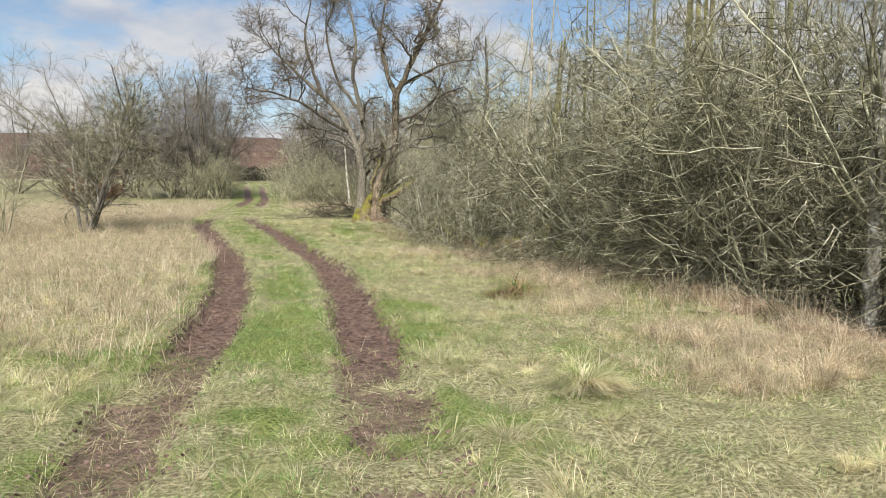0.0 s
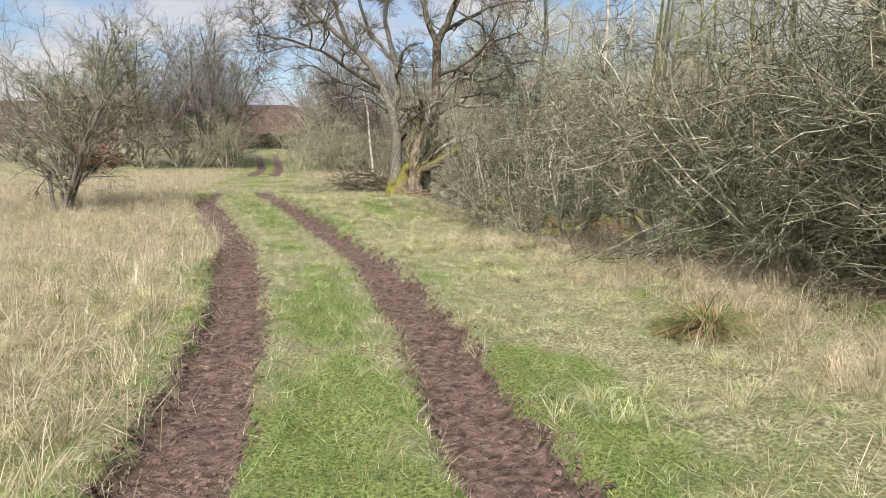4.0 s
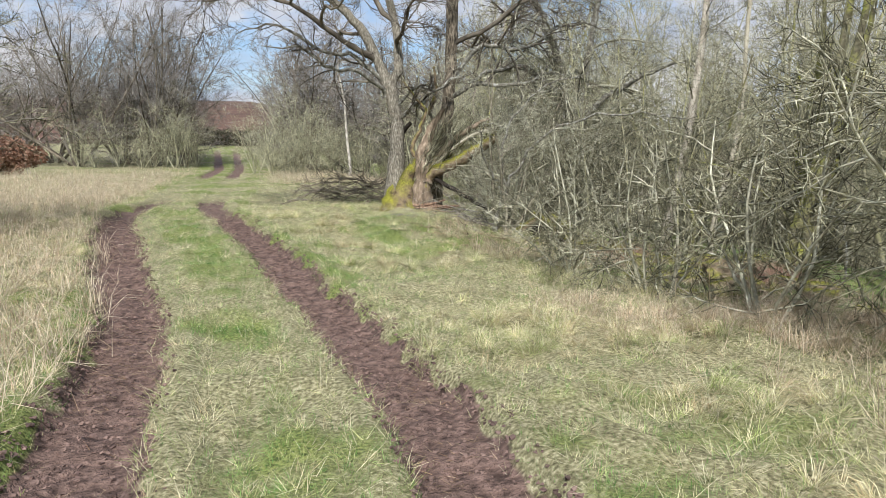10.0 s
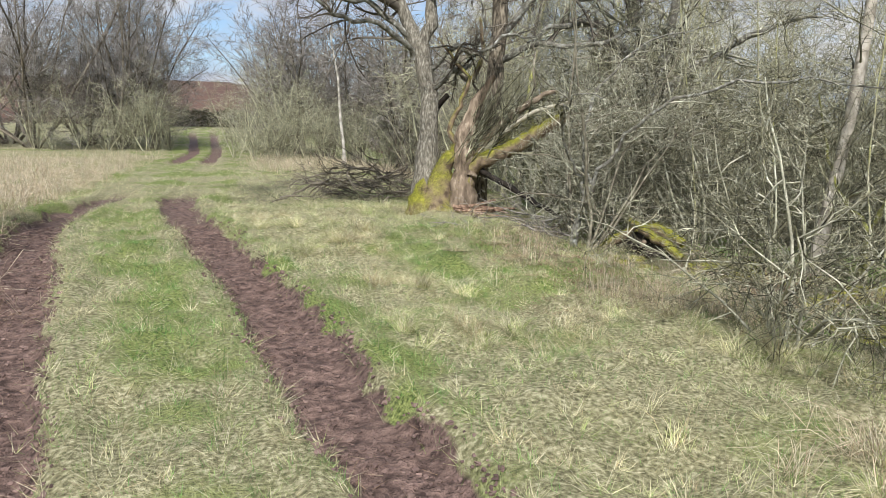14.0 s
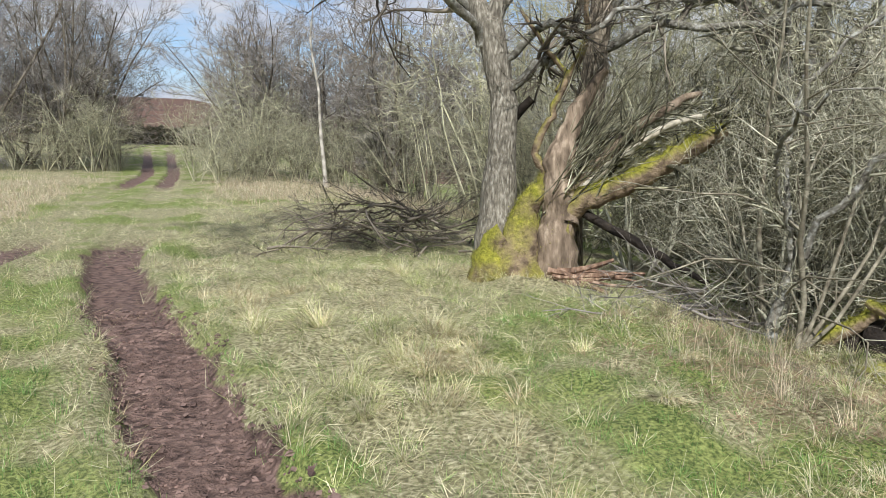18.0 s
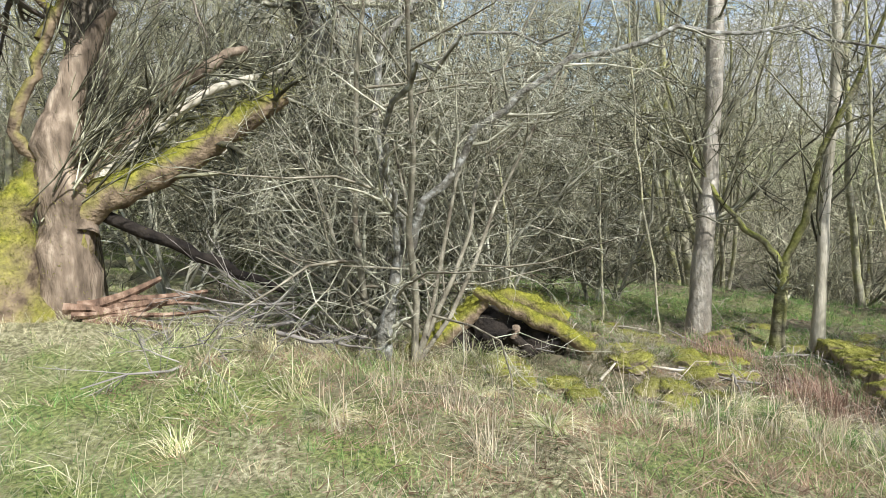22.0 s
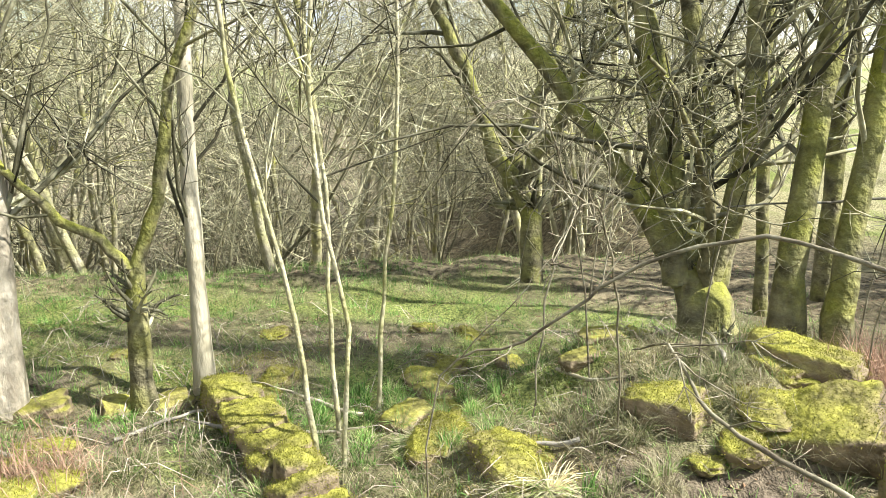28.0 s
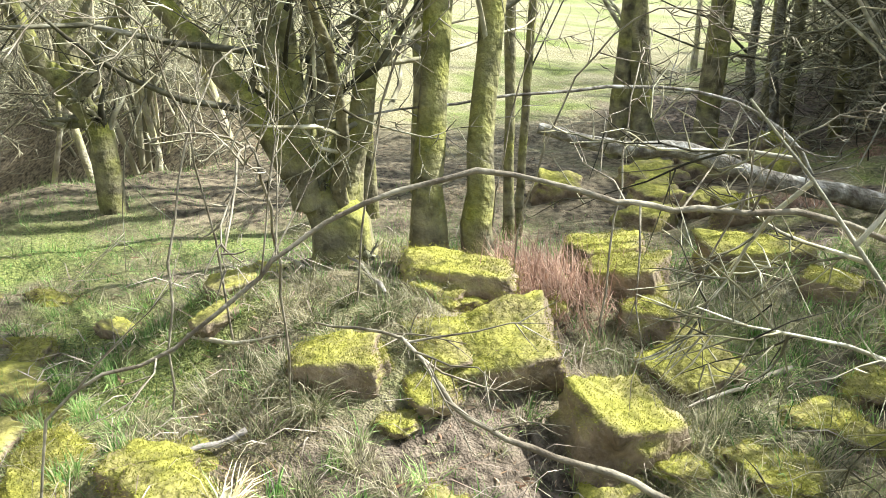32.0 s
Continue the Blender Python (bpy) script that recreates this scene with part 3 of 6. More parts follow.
def bush(name, at, label, seed, tall=3.2, stems=7, spread=0.55, mats=None, dense=1.0, group="thicket shrubs", category="shrub", thick=1.0, fine=1.0):
    rng = np.random.default_rng(seed)
    a = rng.uniform(0, 2 * np.pi, stems)
    s = rng.uniform(0.1, spread, stems)
    way = np.stack([np.cos(a) * s, np.sin(a) * s, np.ones(stems)], 1)
    start = np.stack([np.cos(a) * 0.12, np.sin(a) * 0.12, np.full(stems, -0.08)], 1)
    P, R = grow(rng, start, way, tall * rng.uniform(0.75, 1.15, stems), thick * rng.uniform(0.018, 0.040, stems), 8, 0.15, 0.0)
    d = dense
    return build_plant(name, at, label, category, group, [(P, R)], [
        dict(per=int(9 * d), span=(0.06, 0.97), angle=(35, 95), length=(0.24, 0.52), k=6, wander=0.2, lift=-0.015, sides=4, least=0.010 * fine),
        dict(per=7, span=(0.08, 1), angle=(25, 80), length=(0.35, 0.75), k=5, wander=0.27, lift=0.0, least=0.0062 * fine),
        dict(per=5, span=(0.1, 1), angle=(25, 75), length=(0.35, 0.8), k=3, wander=0.3, lift=0.02, least=0.0042 * fine)],
        mats or (M_TWIG, M_TWIG), 6, "stem", "crown")


def scrub(name, at, label, seed, tall=3.5, group="background scrub"):
    """A lighter bush for the depth of the wood."""
    rng = np.random.default_rng(seed)
    a = rng.uniform(0, 2 * np.pi, 7)
    s = rng.uniform(0.1, 0.6, 7)
    P, R = grow(rng, np.stack([np.cos(a) * 0.15, np.sin(a) * 0.15, np.full(7, -0.08)], 1), np.stack([np.cos(a) * s, np.sin(a) * s, np.ones(7)], 1), tall * rng.uniform(0.75, 1.15, 7), rng.uniform(0.018, 0.035, 7), 7, 0.13, 0.0)
    return build_plant(name, at, label, "shrub", group, [(P, R)], [
        dict(per=8, span=(0.08, 0.97), angle=(35, 90), length=(0.25, 0.5), k=5, wander=0.2, lift=0.0, sides=3, least=0.010),
        dict(per=6, span=(0.08, 1), angle=(25, 75), length=(0.35, 0.75), k=3, wander=0.25, lift=0.02, least=0.007),
        dict(per=3, span=(0.1, 1), angle=(25, 75), length=(0.4, 0.8), k=2, wander=0.25, lift=0.02, least=0.005)],
        (M_FARTWIG, M_FARTWIG), 5, "stem", "crown")


def pole_tree(name, at, label, seed, tall=9.0, r=0.07, mats=None, lean=0.08, group="woodland trees", low=0.25, twigs=4):
    rng = np.random.default_rng(seed)
    way = np.array([[rng.normal(0, lean), rng.normal(0, lean), 1.0]])
    P, R = grow(rng, np.array([[0, 0, -0.15]]), way, np.array([tall]), np.array([r]), 14, 0.10, 0.03, 0.06)
    R[:, 0] *= 1.35
    return build_plant(name, at, label, "tree", group, [(P, R)], [
        dict(per=24, span=(low, 0.98), angle=(25, 70), length=(0.14, 0.32), k=5, wander=0.15, lift=0.04, sides=3, thin=0.35, least=0.008),
        dict(per=7, span=(0.15, 1), angle=(25, 65), length=(0.3, 0.6), k=3, wander=0.18, lift=0.03, least=0.006),
        dict(per=twigs, span=(0.2, 1), angle=(25, 65), length=(0.4, 0.8), k=2, wander=0.16, lift=0.03, least=0.005)],
        mats or (M_FARTWIG, M_FARTWIG), 6)


def fan_tree(name, at, label, seed, tall=7.0, stems=5, spread=0.45, mats=None, group="hedgerow trees", dense=1.0, r=0.09, fine=0.010):
    rng = np.random.default_rng(seed)
    a = rng.uniform(0, 2 * np.pi, stems)
    s = rng.uniform(0.1, spread, stems)
    way = np.stack([np.cos(a) * s, np.sin(a) * s, np.ones(stems)], 1)
    start = np.stack([np.cos(a) * 0.15, np.sin(a) * 0.15, np.full(stems, -0.15)], 1)
    P, R = grow(rng, start, way, tall * rng.uniform(0.8, 1.1, stems), r * rng.uniform(0.6, 1.1, stems), 10, 0.08, 0.02)
    return build_plant(name, at, label, "tree", group, [(P, R)], [
        dict(per=int(11 * dense), span=(0.12, 0.97), angle=(25, 75), length=(0.22, 0.48), k=6, wander=0.15, lift=0.03, sides=3, thin=0.5),
        dict(per=8, span=(0.1, 1), angle=(20, 60), length=(0.3, 0.6), k=3, wander=0.16, lift=0.04, least=fine * 1.3),
        dict(per=5, span=(0.1, 1), angle=(20, 60), length=(0.4, 0.8), k=2, wander=0.16, lift=0.04, least=fine)],
        mats or (M_OAKTWIG, M_GREYTWIG), 6)


def strewn(proto, spots, rng, size=(0.85, 1.2), label=""):
    """Copies of a plant at the spots, each turned and scaled its own way."""
    for x, y in spots:
        m = pose(x, y, g(x, y) - 0.02, rng.normal(0, 3), rng.normal(0, 3), rng.uniform(0, 360))
        c = copy_thing(proto, m)
        s = rng.uniform(*size)
        c.scale = (s, s, s * rng.uniform(0.9, 1.12))
        if label:
            c["label"] = label


def limb(points, radii, wob=0.0, seed=0, per=4):
    """A smooth thick branch through a few points, as P, R for tubes()."""
    rng = np.random.default_rng(seed)
    pts, rad = np.array(points, float), np.array(radii, float)
    t = np.linspace(0, len(pts) - 1, (len(pts) - 1) * per + 1)
    pad = np.vstack([2 * pts[0] - pts[1], pts, 2 * pts[-1] - pts[-2]])
    i = np.minimum(t.astype(int), len(pts) - 2)
    u = (t - i)[:, None]
    p0, p1, p2, p3 = pad[i], pad[i + 1], pad[i + 2], pad[i + 3]
    P = 0.5 * (2 * p1 + (p2 - p0) * u + (2 * p0 - 5 * p1 + 4 * p2 - p3) * u**2 + (3 * p1 - p0 - 3 * p2 + p3) * u**3)
    P += rng.normal(0, wob, P.shape)
    return P[None], np.interp(t, np.arange(len(rad)), rad)[None] * (1 + rng.normal(0, 0.06 if wob else 0, len(t)))[None]

pick = np.random.default_rng(11)

# ---- thicket along the bank ----
T_LABEL = "leafless tangled hawthorn shrub with lichen-covered grey-olive twigs"
thicket = [bush("shrub", (4.7, 18.8, g(4.7, 18.8)), "tangled leafless hawthorn with pale lichen-crusted stems", 1, 2.2, 7, 0.6, (M_PALETWIG, M_TWIG), 0.8, thick=0.6),
           bush("shrub", (4.9, 17.2, g(4.9, 17.2)), "tangled leafless hawthorn with pale lichen-crusted stems", 2, 2.3, 7, 0.75, (M_PALETWIG, M_TWIG), 0.8, thick=0.6),
           bush("shrub", (5.8, 15.5, g(5.8, 15.5)), T_LABEL, 3, 3.4, 9, 0.7, (M_PALETWIG, M_TWIG), thick=0.8),
           bush("shrub", (6.35, 13.2, g(6.35, 13.2)), T_LABEL, 4, 4.2, 9, 0.75, (M_PALETWIG, M_TWIG), thick=0.7),
           bush("shrub", (7.1, 11.4, g(7.1, 11.4)), "leafless thicket shrub with pale upright lichened stems", 5, 4.0, 11, 0.6, (M_PALETWIG, M_TWIG), thick=0.7)]
front = [(7.9, 9.6), (8.6, 8.4), (9.2, 7.0), (9.6, 5.2), (6.7, 13.5), (7.5, 10.2), (8.8, 7.6), (7.3, 12.4), (7.0, 10.6), (8.2, 9.0), (9.6, 6.0), (6.8, 11.2), (6.9, 12.8), (6.5, 14.1), (7.0, 11.9)]
for n, spot in enumerate(front):
    strewn(thicket[2 + n % 3], [spot], pick, (0.85, 1.1) if spot[0] < 7.0 else (1.05, 1.3))

bush("shrub", (4.3, 20.15, g(4.3, 20.15)), "low spreading hawthorn with drooping pale twigs over the verge", 6, 2.0, 9, 0.75, (M_PALETWIG, M_TWIG), 1.2, thick=0.5, fine=0.7)

# ---- scrub and tall thin trees behind it ----
S_LABEL = "dense leafless scrub in the depth of the wood"
scrubs = [scrub("scrub_bush", (7.4, 9.9, g(7.4, 9.9)), S_LABEL, 11, 4.2), scrub("scrub_bush", (8.1, 8.4, g(8.1, 8.4)), S_LABEL, 12, 4.8), scrub("scrub_bush", (8.6, 7.6, g(8.6, 7.6)), S_LABEL, 13, 4.0)]
for n, spot in enumerate([(8.7, 5.2), (8.4, 2.8), (9.4, 6.4), (9.6, 3.6), (10.2, 4.8), (8.2, 0.8), (10.6, 1.6), (12.0, 2.4), (9.0, 7.6)]):
    strewn(scrubs[n % 3], [spot], pick, (0.95, 1.3))
W_LABEL = "tall thin leafless woodland tree with a grey-brown trunk"
poles = [pole_tree("woodland_tree", (11.9, 24.5, g(11.9, 24.5) - 0.1), W_LABEL, 21, 8.5, 0.055, (M_POLE, M_FARTWIG)),
         pole_tree("woodland_tree", (12.8, 22.3, g(12.8, 22.3) - 0.1), W_LABEL, 22, 9.5, 0.065, (M_POLE, M_FARTWIG)),
         pole_tree("woodland_tree", (13.0, 19.6, g(13.0, 19.6) - 0.1), W_LABEL, 23, 8.5, 0.05, (M_POLE, M_FARTWIG), 0.16),
         pole_tree("woodland_tree", (13.4, 26.0, g(13.4, 26.0) - 0.1), W_LABEL, 24, 10, 0.075, (M_POLE, M_FARTWIG), 0.2)]
n = 0
while n < 150:
    x, y = pick.uniform(11.8, 27), pick.uniform(8, 46)
    if y < 23.5 - 0.84 * (x - 4.5) or (x < 12.8 and y < 22.5):
        continue
    strewn(poles[n % 4], [(x, y)], pick, (0.6, 1.25))
    n += 1
for n in range(18):
    strewn(poles[n % 4], [(pick.uniform(8.5, 13.5), pick.uniform(0, 10))], pick, (0.6, 0.9))
for n in range(26):
    x, y = pick.uniform(15.5, 26), pick.uniform(9, 42)
    if y > 24.5 - 0.84 * (x - 4.5):
        strewn(scrubs[n % 3], [(x, y)], pick, (0.9, 1.4))
for n in range(12):
    strewn(scrubs[n % 3], [(pick.uniform(12.6, 15.5), pick.uniform(21.5, 34))], pick, (0.8, 1.2))
for n in range(10):
    strewn(thicket[3 + n % 2], [(pick.uniform(7.6, 11.5), pick.uniform(27, 33.5))], pick, (0.75, 0.95))
for n in range(12):
    strewn(scrubs[n % 3], [(pick.uniform(7.4, 12), pick.uniform(32, 42))], pick, (0.8, 1.25))
for n in range(26):
    strewn(poles[n % 4], [(pick.uniform(6.6, 13), pick.uniform(28.5, 44))], pick, (0.7, 1.0))

# ---- hedgerow trees beyond the field and by the gap ----
H_LABEL = "leafless many-stemmed hedgerow tree with fine grey twigs"
fans = [fan_tree("hedgerow_tree", (-9.2, 60, g(-9.2, 60)), H_LABEL, 41, 10.5, 9, 1.05, fine=0.009),
        fan_tree("hedgerow_tree", (-4.9, 60, g(-4.9, 60)), H_LABEL, 42, 8.8, 8, 0.65, fine=0.009),
        fan_tree("hedgerow_tree", (3.3, 57.5, g(3.3, 57.5)), H_LABEL, 43, 7.4, 8, 0.38, fine=0.010)]
for n, spot in enumerate([(-13.5, 62), (-11.2, 64), (-7.0, 63), (-19, 66), (-6.2, 66)]):
    strewn(fans[0], [spot], pick, (0.8, 1.0))
for n, spot in enumerate([(-3.3, 61), (-5.5, 66), (-24, 68), (-2.9, 65)]):
    strewn(fans[1], [spot], pick, (0.75, 0.95))
for n, spot in enumerate([(4.0, 54.5), (5.4, 55.5), (6.6, 53), (8.2, 51.5), (9.6, 49.5), (3.0, 60), (6.2, 59), (9.4, 56), (11.2, 47.5), (12.4, 52), (7.6, 46.5)]):
    strewn(fans[2], [spot], pick, (0.8, 1.08))
for n, spot in enumerate([(2.2, 54.0), (2.8, 50.5), (4.2, 49.5), (6.0, 48.0), (7.4, 44.5), (8.8, 42), (6.8, 40.0), (8.4, 37.5), (9.6, 39.5), (-3.0, 58.2), (-5.4, 57.8), (-7.8, 57.6), (-4.2, 58.6), (-6.6, 58.4), (1.9, 57), (3.4, 52), (5.2, 51.4), (7.4, 48.8), (-2.5, 59), (-3.5, 57.6), (-5.0, 59.5), (-8.8, 58.6), (1.3, 61)]):
    strewn(scrubs[n % 3], [spot], pick, (0.6, 0.9))

for n in range(12):
    strewn(scrubs[n % 3], [(0.8 + 0.75 * n, 48.6 + pick.uniform(-1.0, 1.4))], pick, (0.5, 0.72))

# ---- lone thorn tree in the tall grass ----
fan_tree("thorn_tree", (-5.0, 23.4, g(-5.0, 23.4)), "lone leafless thorn tree standing in tall dead grass", 44, 4.2, 7, 0.36, (M_GREYTWIG, M_TWIG), "", 1.5, 0.06, 0.006)
for n, spot in enumerate([(-7.0, 22.8), (-8.6, 25.0), (-7.8, 20.5), (-10.2, 22.5)]):
    strewn(scrubs[n % 3], [spot], pick, (0.45, 0.6), "low bare scrub bush in tall dead grass")

# ---- birch beside the gap ----
pole_tree("birch_tree", (5.0, 46.5, g(5.0, 46.5)), "slender pale-barked birch tree at the wood edge", 51, 7.5, 0.085, (M_BIRCH, M_GREYTWIG), 0.02, "", 0.45)

def fuzz(ob, count, seed, least=0.42, length=(0.005, 0.012)):
    count = int(count * 1.8)
    """Short moss leaflets over the faces that look up, in patches."""
    r = np.random.default_rng(seed)
    me = ob.data
    C, N = np.zeros(len(me.polygons) * 3), np.zeros(len(me.polygons) * 3)
    me.polygons.foreach_get("center", C)
    me.polygons.foreach_get("normal", N)
    C, N = C.reshape(-1, 3), N.reshape(-1, 3)
    turn = np.array(ob.matrix_basis.to_3x3())
    W = N @ turn.T
    ok = np.flatnonzero(W[:, 2] + 0.5 * rough_noise(C[:, 0] + C[:, 2], C[:, 1], 0.09, seed, 2) > least)
    if len(ok) < 4:
        return
    i = r.choice(ok, count)
    spread = max(max(me.vertices, key=lambda v: v.co.x).co.x, 0.05) * 0.10
    q = C[i] + np.cross(N[i], r.normal(0, 1, (count, 3))) * spread
    d = N[i] + r.normal(0, 0.6, (count, 3))
    d /= np.linalg.norm(d, axis=1, keepdims=True)
    w = np.cross(d, r.normal(0, 1, (count, 3)))
    w /= np.linalg.norm(w, axis=1, keepdims=True) + 1e-9
    L, b = r.uniform(*length, (count, 1)), r.uniform(0.0009, 0.002, (count, 1))
    v = np.stack([q - w * b, q + w * b, q + d * L + w * b * 0.3, q + d * L - w * b * 0.3], 1).reshape(-1, 3)
    place("moss", mesh_from("moss", v, np.arange(count * 4).reshape(-1, 4), False), M_MOSSLEAF, ob, "yellow-green moss tufts")


# ---- the old split tree ----
oak = thing("old_split_tree", (3.5, 27.5, 0), "old leafless tree split at its mossy base with two standing trunks", "tree")
O = np.array([3.5, 27.75, 0.0])


def oak_part(name, pieces, mat, label="", sides=12):
    me = mesh_from(name, *joined([tubes(P - O, R, sides) for P, R in pieces]))
    return place(name, me, mat, oak, label)


zb = g(3.5, 27.7)
first = limb([(3.42, 27.75, zb - 0.35), (3.38, 27.82, 1.0), (3.44, 27.84, 1.8), (3.40, 27.9, 2.4), (3.30, 28.0, 3.0)], [0.36, 0.20, 0.155, 0.145, 0.15], 0.01, 1)
fork_a = limb([(3.30, 28.0, 2.95), (3.05, 28.2, 3.6), (2.7, 28.4, 4.3), (2.1, 28.6, 4.9), (1.3, 28.7, 5.6), (0.3, 28.9, 6.6)], [0.13, 0.115, 0.10, 0.08, 0.06, 0.03], 0.012, 2)
fork_b = limb([(3.32, 28.0, 2.95), (3.47, 27.95, 3.5), (3.42, 28.1, 4.4), (3.2, 28.4, 5.6), (3.3, 28.5, 7.0), (3.0, 28.5, 8.4)], [0.11, 0.10, 0.09, 0.07, 0.05, 0.02], 0.012, 3)
second = limb([(4.15, 27.95, zb - 0.35), (4.32, 28.02, 1.1), (4.5, 28.0, 1.9), (4.6, 28.0, 2.6), (4.66, 28.02, 3.3), (4.68, 28.0, 4.3), (4.72, 28.0, 5.0)], [0.34, 0.22, 0.17, 0.15, 0.14, 0.13, 0.13], 0.01, 4)
fork_c = limb([(4.7, 28.0, 4.95), (5.1, 27.9, 5.8), (5.7, 27.75, 7.1), (6.3, 27.6, 8.3), (6.9, 27.4, 9.3)], [0.11, 0.10, 0.08, 0.05, 0.02], 0.015, 5)
fork_d = limb([(4.7, 28.0, 4.95), (4.4, 28.1, 5.7), (4.2, 28.3, 7.0), (4.4, 28.4, 8.6)], [0.10, 0.085, 0.06, 0.02], 0.015, 6)
oak_part("trunk", [first, fork_a, fork_b], M_BARK, "grey fissured standing trunk")
oak_part("trunk", [second, fork_c, fork_d], M_BROWNBARK, "brown furrowed standing trunk")
rng = np.random.default_rng(8)
boughs, mid, fine = [], [], []
side_limbs = [limb([(3.05, 28.2, 3.6), (2.3, 28.0, 3.9), (1.4, 27.9, 4.5), (0.4, 28.2, 4.9), (-0.6, 28.4, 5.1)], [0.07, 0.06, 0.05, 0.04, 0.02], 0.02, 21),
              limb([(2.1, 28.6, 4.9), (1.7, 28.8, 6.0), (1.5, 28.7, 7.2), (1.7, 28.8, 8.4)], [0.07, 0.06, 0.04, 0.02], 0.02, 22),
              limb([(3.42, 28.1, 4.4), (2.7, 28.6, 5.4), (2.3, 28.6, 6.8), (2.2, 28.4, 8.2)], [0.06, 0.05, 0.04, 0.02], 0.02, 23),
              limb([(4.7, 28.0, 5.2), (5.6, 28.3, 5.7), (6.6, 28.2, 6.2), (7.8, 28.2, 6.4)], [0.07, 0.06, 0.045, 0.02], 0.02, 24),
              limb([(4.66, 28.0, 3.9), (5.4, 27.6, 4.3), (6.2, 27.3, 4.9), (7.0, 27.2, 5.2)], [0.06, 0.05, 0.04, 0.02], 0.02, 25)]
main_limbs = (fork_a, fork_b, fork_c, fork_d, *side_limbs)
nodes_at = np.concatenate([P[0, 3:] for P, R in main_limbs])
nodes_r = np.concatenate([R[0, 3:] for P, R in main_limbs])
for n in range(64):
    rise = 0.04 + 0.93 * (n + 0.5) / 64
    turn = n * 2.39996 + rng.normal(0, 0.15)
    flat = math.sqrt(1 - rise * rise)
    tip = np.array([3.3 + 4.6 * flat * math.cos(turn), 28.3 + 3.6 * flat * math.sin(turn), 4.3 + 4.9 * rise]) + rng.normal(0, 0.3, 3)
    near = np.argmin(np.linalg.norm(nodes_at - tip, axis=1) + 0.8 * np.maximum(nodes_at[:, 2] - tip[2] + 0.6, 0))
    root, way = nodes_at[near], tip - nodes_at[near]
    r0 = min(nodes_r[near] * 0.7, 0.05)
    bough = limb([root, root + way * 0.35 + rng.normal(0, 0.16, 3) - (0, 0, 0.1), root + way * 0.7 + rng.normal(0, 0.16, 3), tip], [r0, r0 * 0.75, r0 * 0.5, 0.012], 0.025, 700 + n)
    length = max(np.linalg.norm(way), 0.8)
    c = sprout(rng, *bough, int(6 + 4 * length), (0.2, 1.0), (22, 65), (0.55 / length, 1.15 / length), 6, 0.16, 0.03, 0.55, 0.009)
    d = sprout(rng, *c, 6, (0.15, 1.0), (20, 60), (0.35, 0.7), 4, 0.16, 0.03, 0.55, 0.007)
    e = sprout(rng, *d, 3, (0.2, 1.0), (20, 55), (0.4, 0.8), 2, 0.14, 0.03, 0.6, 0.0055)
    boughs.append(bough)
    mid.append(c)
    fine += [d, e]
boughs += side_limbs
low_limbs = [limb([(3.42, 27.85, 2.2), (3.75, 27.7, 2.55), (4.05, 27.85, 2.7), (4.3, 27.8, 3.2), (4.2, 27.7, 3.8)], [0.06, 0.05, 0.04, 0.03, 0.012], 0.025, 751),
             limb([(3.40, 27.9, 2.6), (3.8, 27.6, 3.0), (4.1, 27.5, 2.85), (4.6, 27.4, 3.2), (5.0, 27.2, 3.1)], [0.05, 0.042, 0.035, 0.025, 0.01], 0.025, 752),
             limb([(4.62, 28.0, 2.8), (5.2, 27.6, 3.1), (5.9, 27.2, 3.0), (6.6, 26.9, 3.3), (7.2, 26.7, 3.2)], [0.06, 0.05, 0.04, 0.028, 0.012], 0.03, 753),
             limb([(4.64, 28.0, 3.2), (5.3, 27.8, 3.9), (6.2, 27.6, 3.9), (7.2, 27.2, 4.4), (8.0, 27.0, 4.3)], [0.065, 0.055, 0.045, 0.03, 0.012], 0.03, 754),
             limb([(3.34, 27.95, 2.8), (2.7, 27.7, 3.2), (2.0, 27.5, 3.3), (1.3, 27.4, 3.7), (0.6, 27.2, 3.6)], [0.055, 0.045, 0.036, 0.026, 0.01], 0.03, 755),
             limb([(3.30, 28.0, 3.0), (2.6, 28.2, 3.6), (1.8, 28.0, 3.7), (0.9, 28.1, 4.2), (0.1, 28.0, 4.0)], [0.055, 0.045, 0.036, 0.026, 0.01], 0.03, 756)]
for P, R in low_limbs:
    c = sprout(rng, P, R, 13, (0.15, 1.0), (30, 80), (0.22, 0.5), 6, 0.2, 0.0, 0.55, 0.008)
    d = sprout(rng, *c, 6, (0.15, 1.0), (25, 65), (0.35, 0.7), 4, 0.2, 0.0, 0.55, 0.006)
    e = sprout(rng, *d, 3, (0.2, 1.0), (25, 60), (0.4, 0.8), 2, 0.15, 0.0, 0.6, 0.0045)
    mid.append(c)
    fine += [d, e]
oak_part("bough", low_limbs, M_LICHEN, "pale lichened lower boughs", 7)
oak_part("bough", boughs, M_OAKTWIG, "dark spreading boughs", 6)
oak_part("branch_work", mid, M_OAKTWIG, "", 3)
oak_part("crown", fine, M_OAKTWIG, "", 3)
snag = limb([(3.5, 27.85, 1.95), (3.6, 27.78, 2.1), (3.7, 27.72, 2.22)], [0.06, 0.05, 0.045], 0, 7)
oak_part("snag", [snag], M_DARKWOOD, "short broken branch stub", 7)
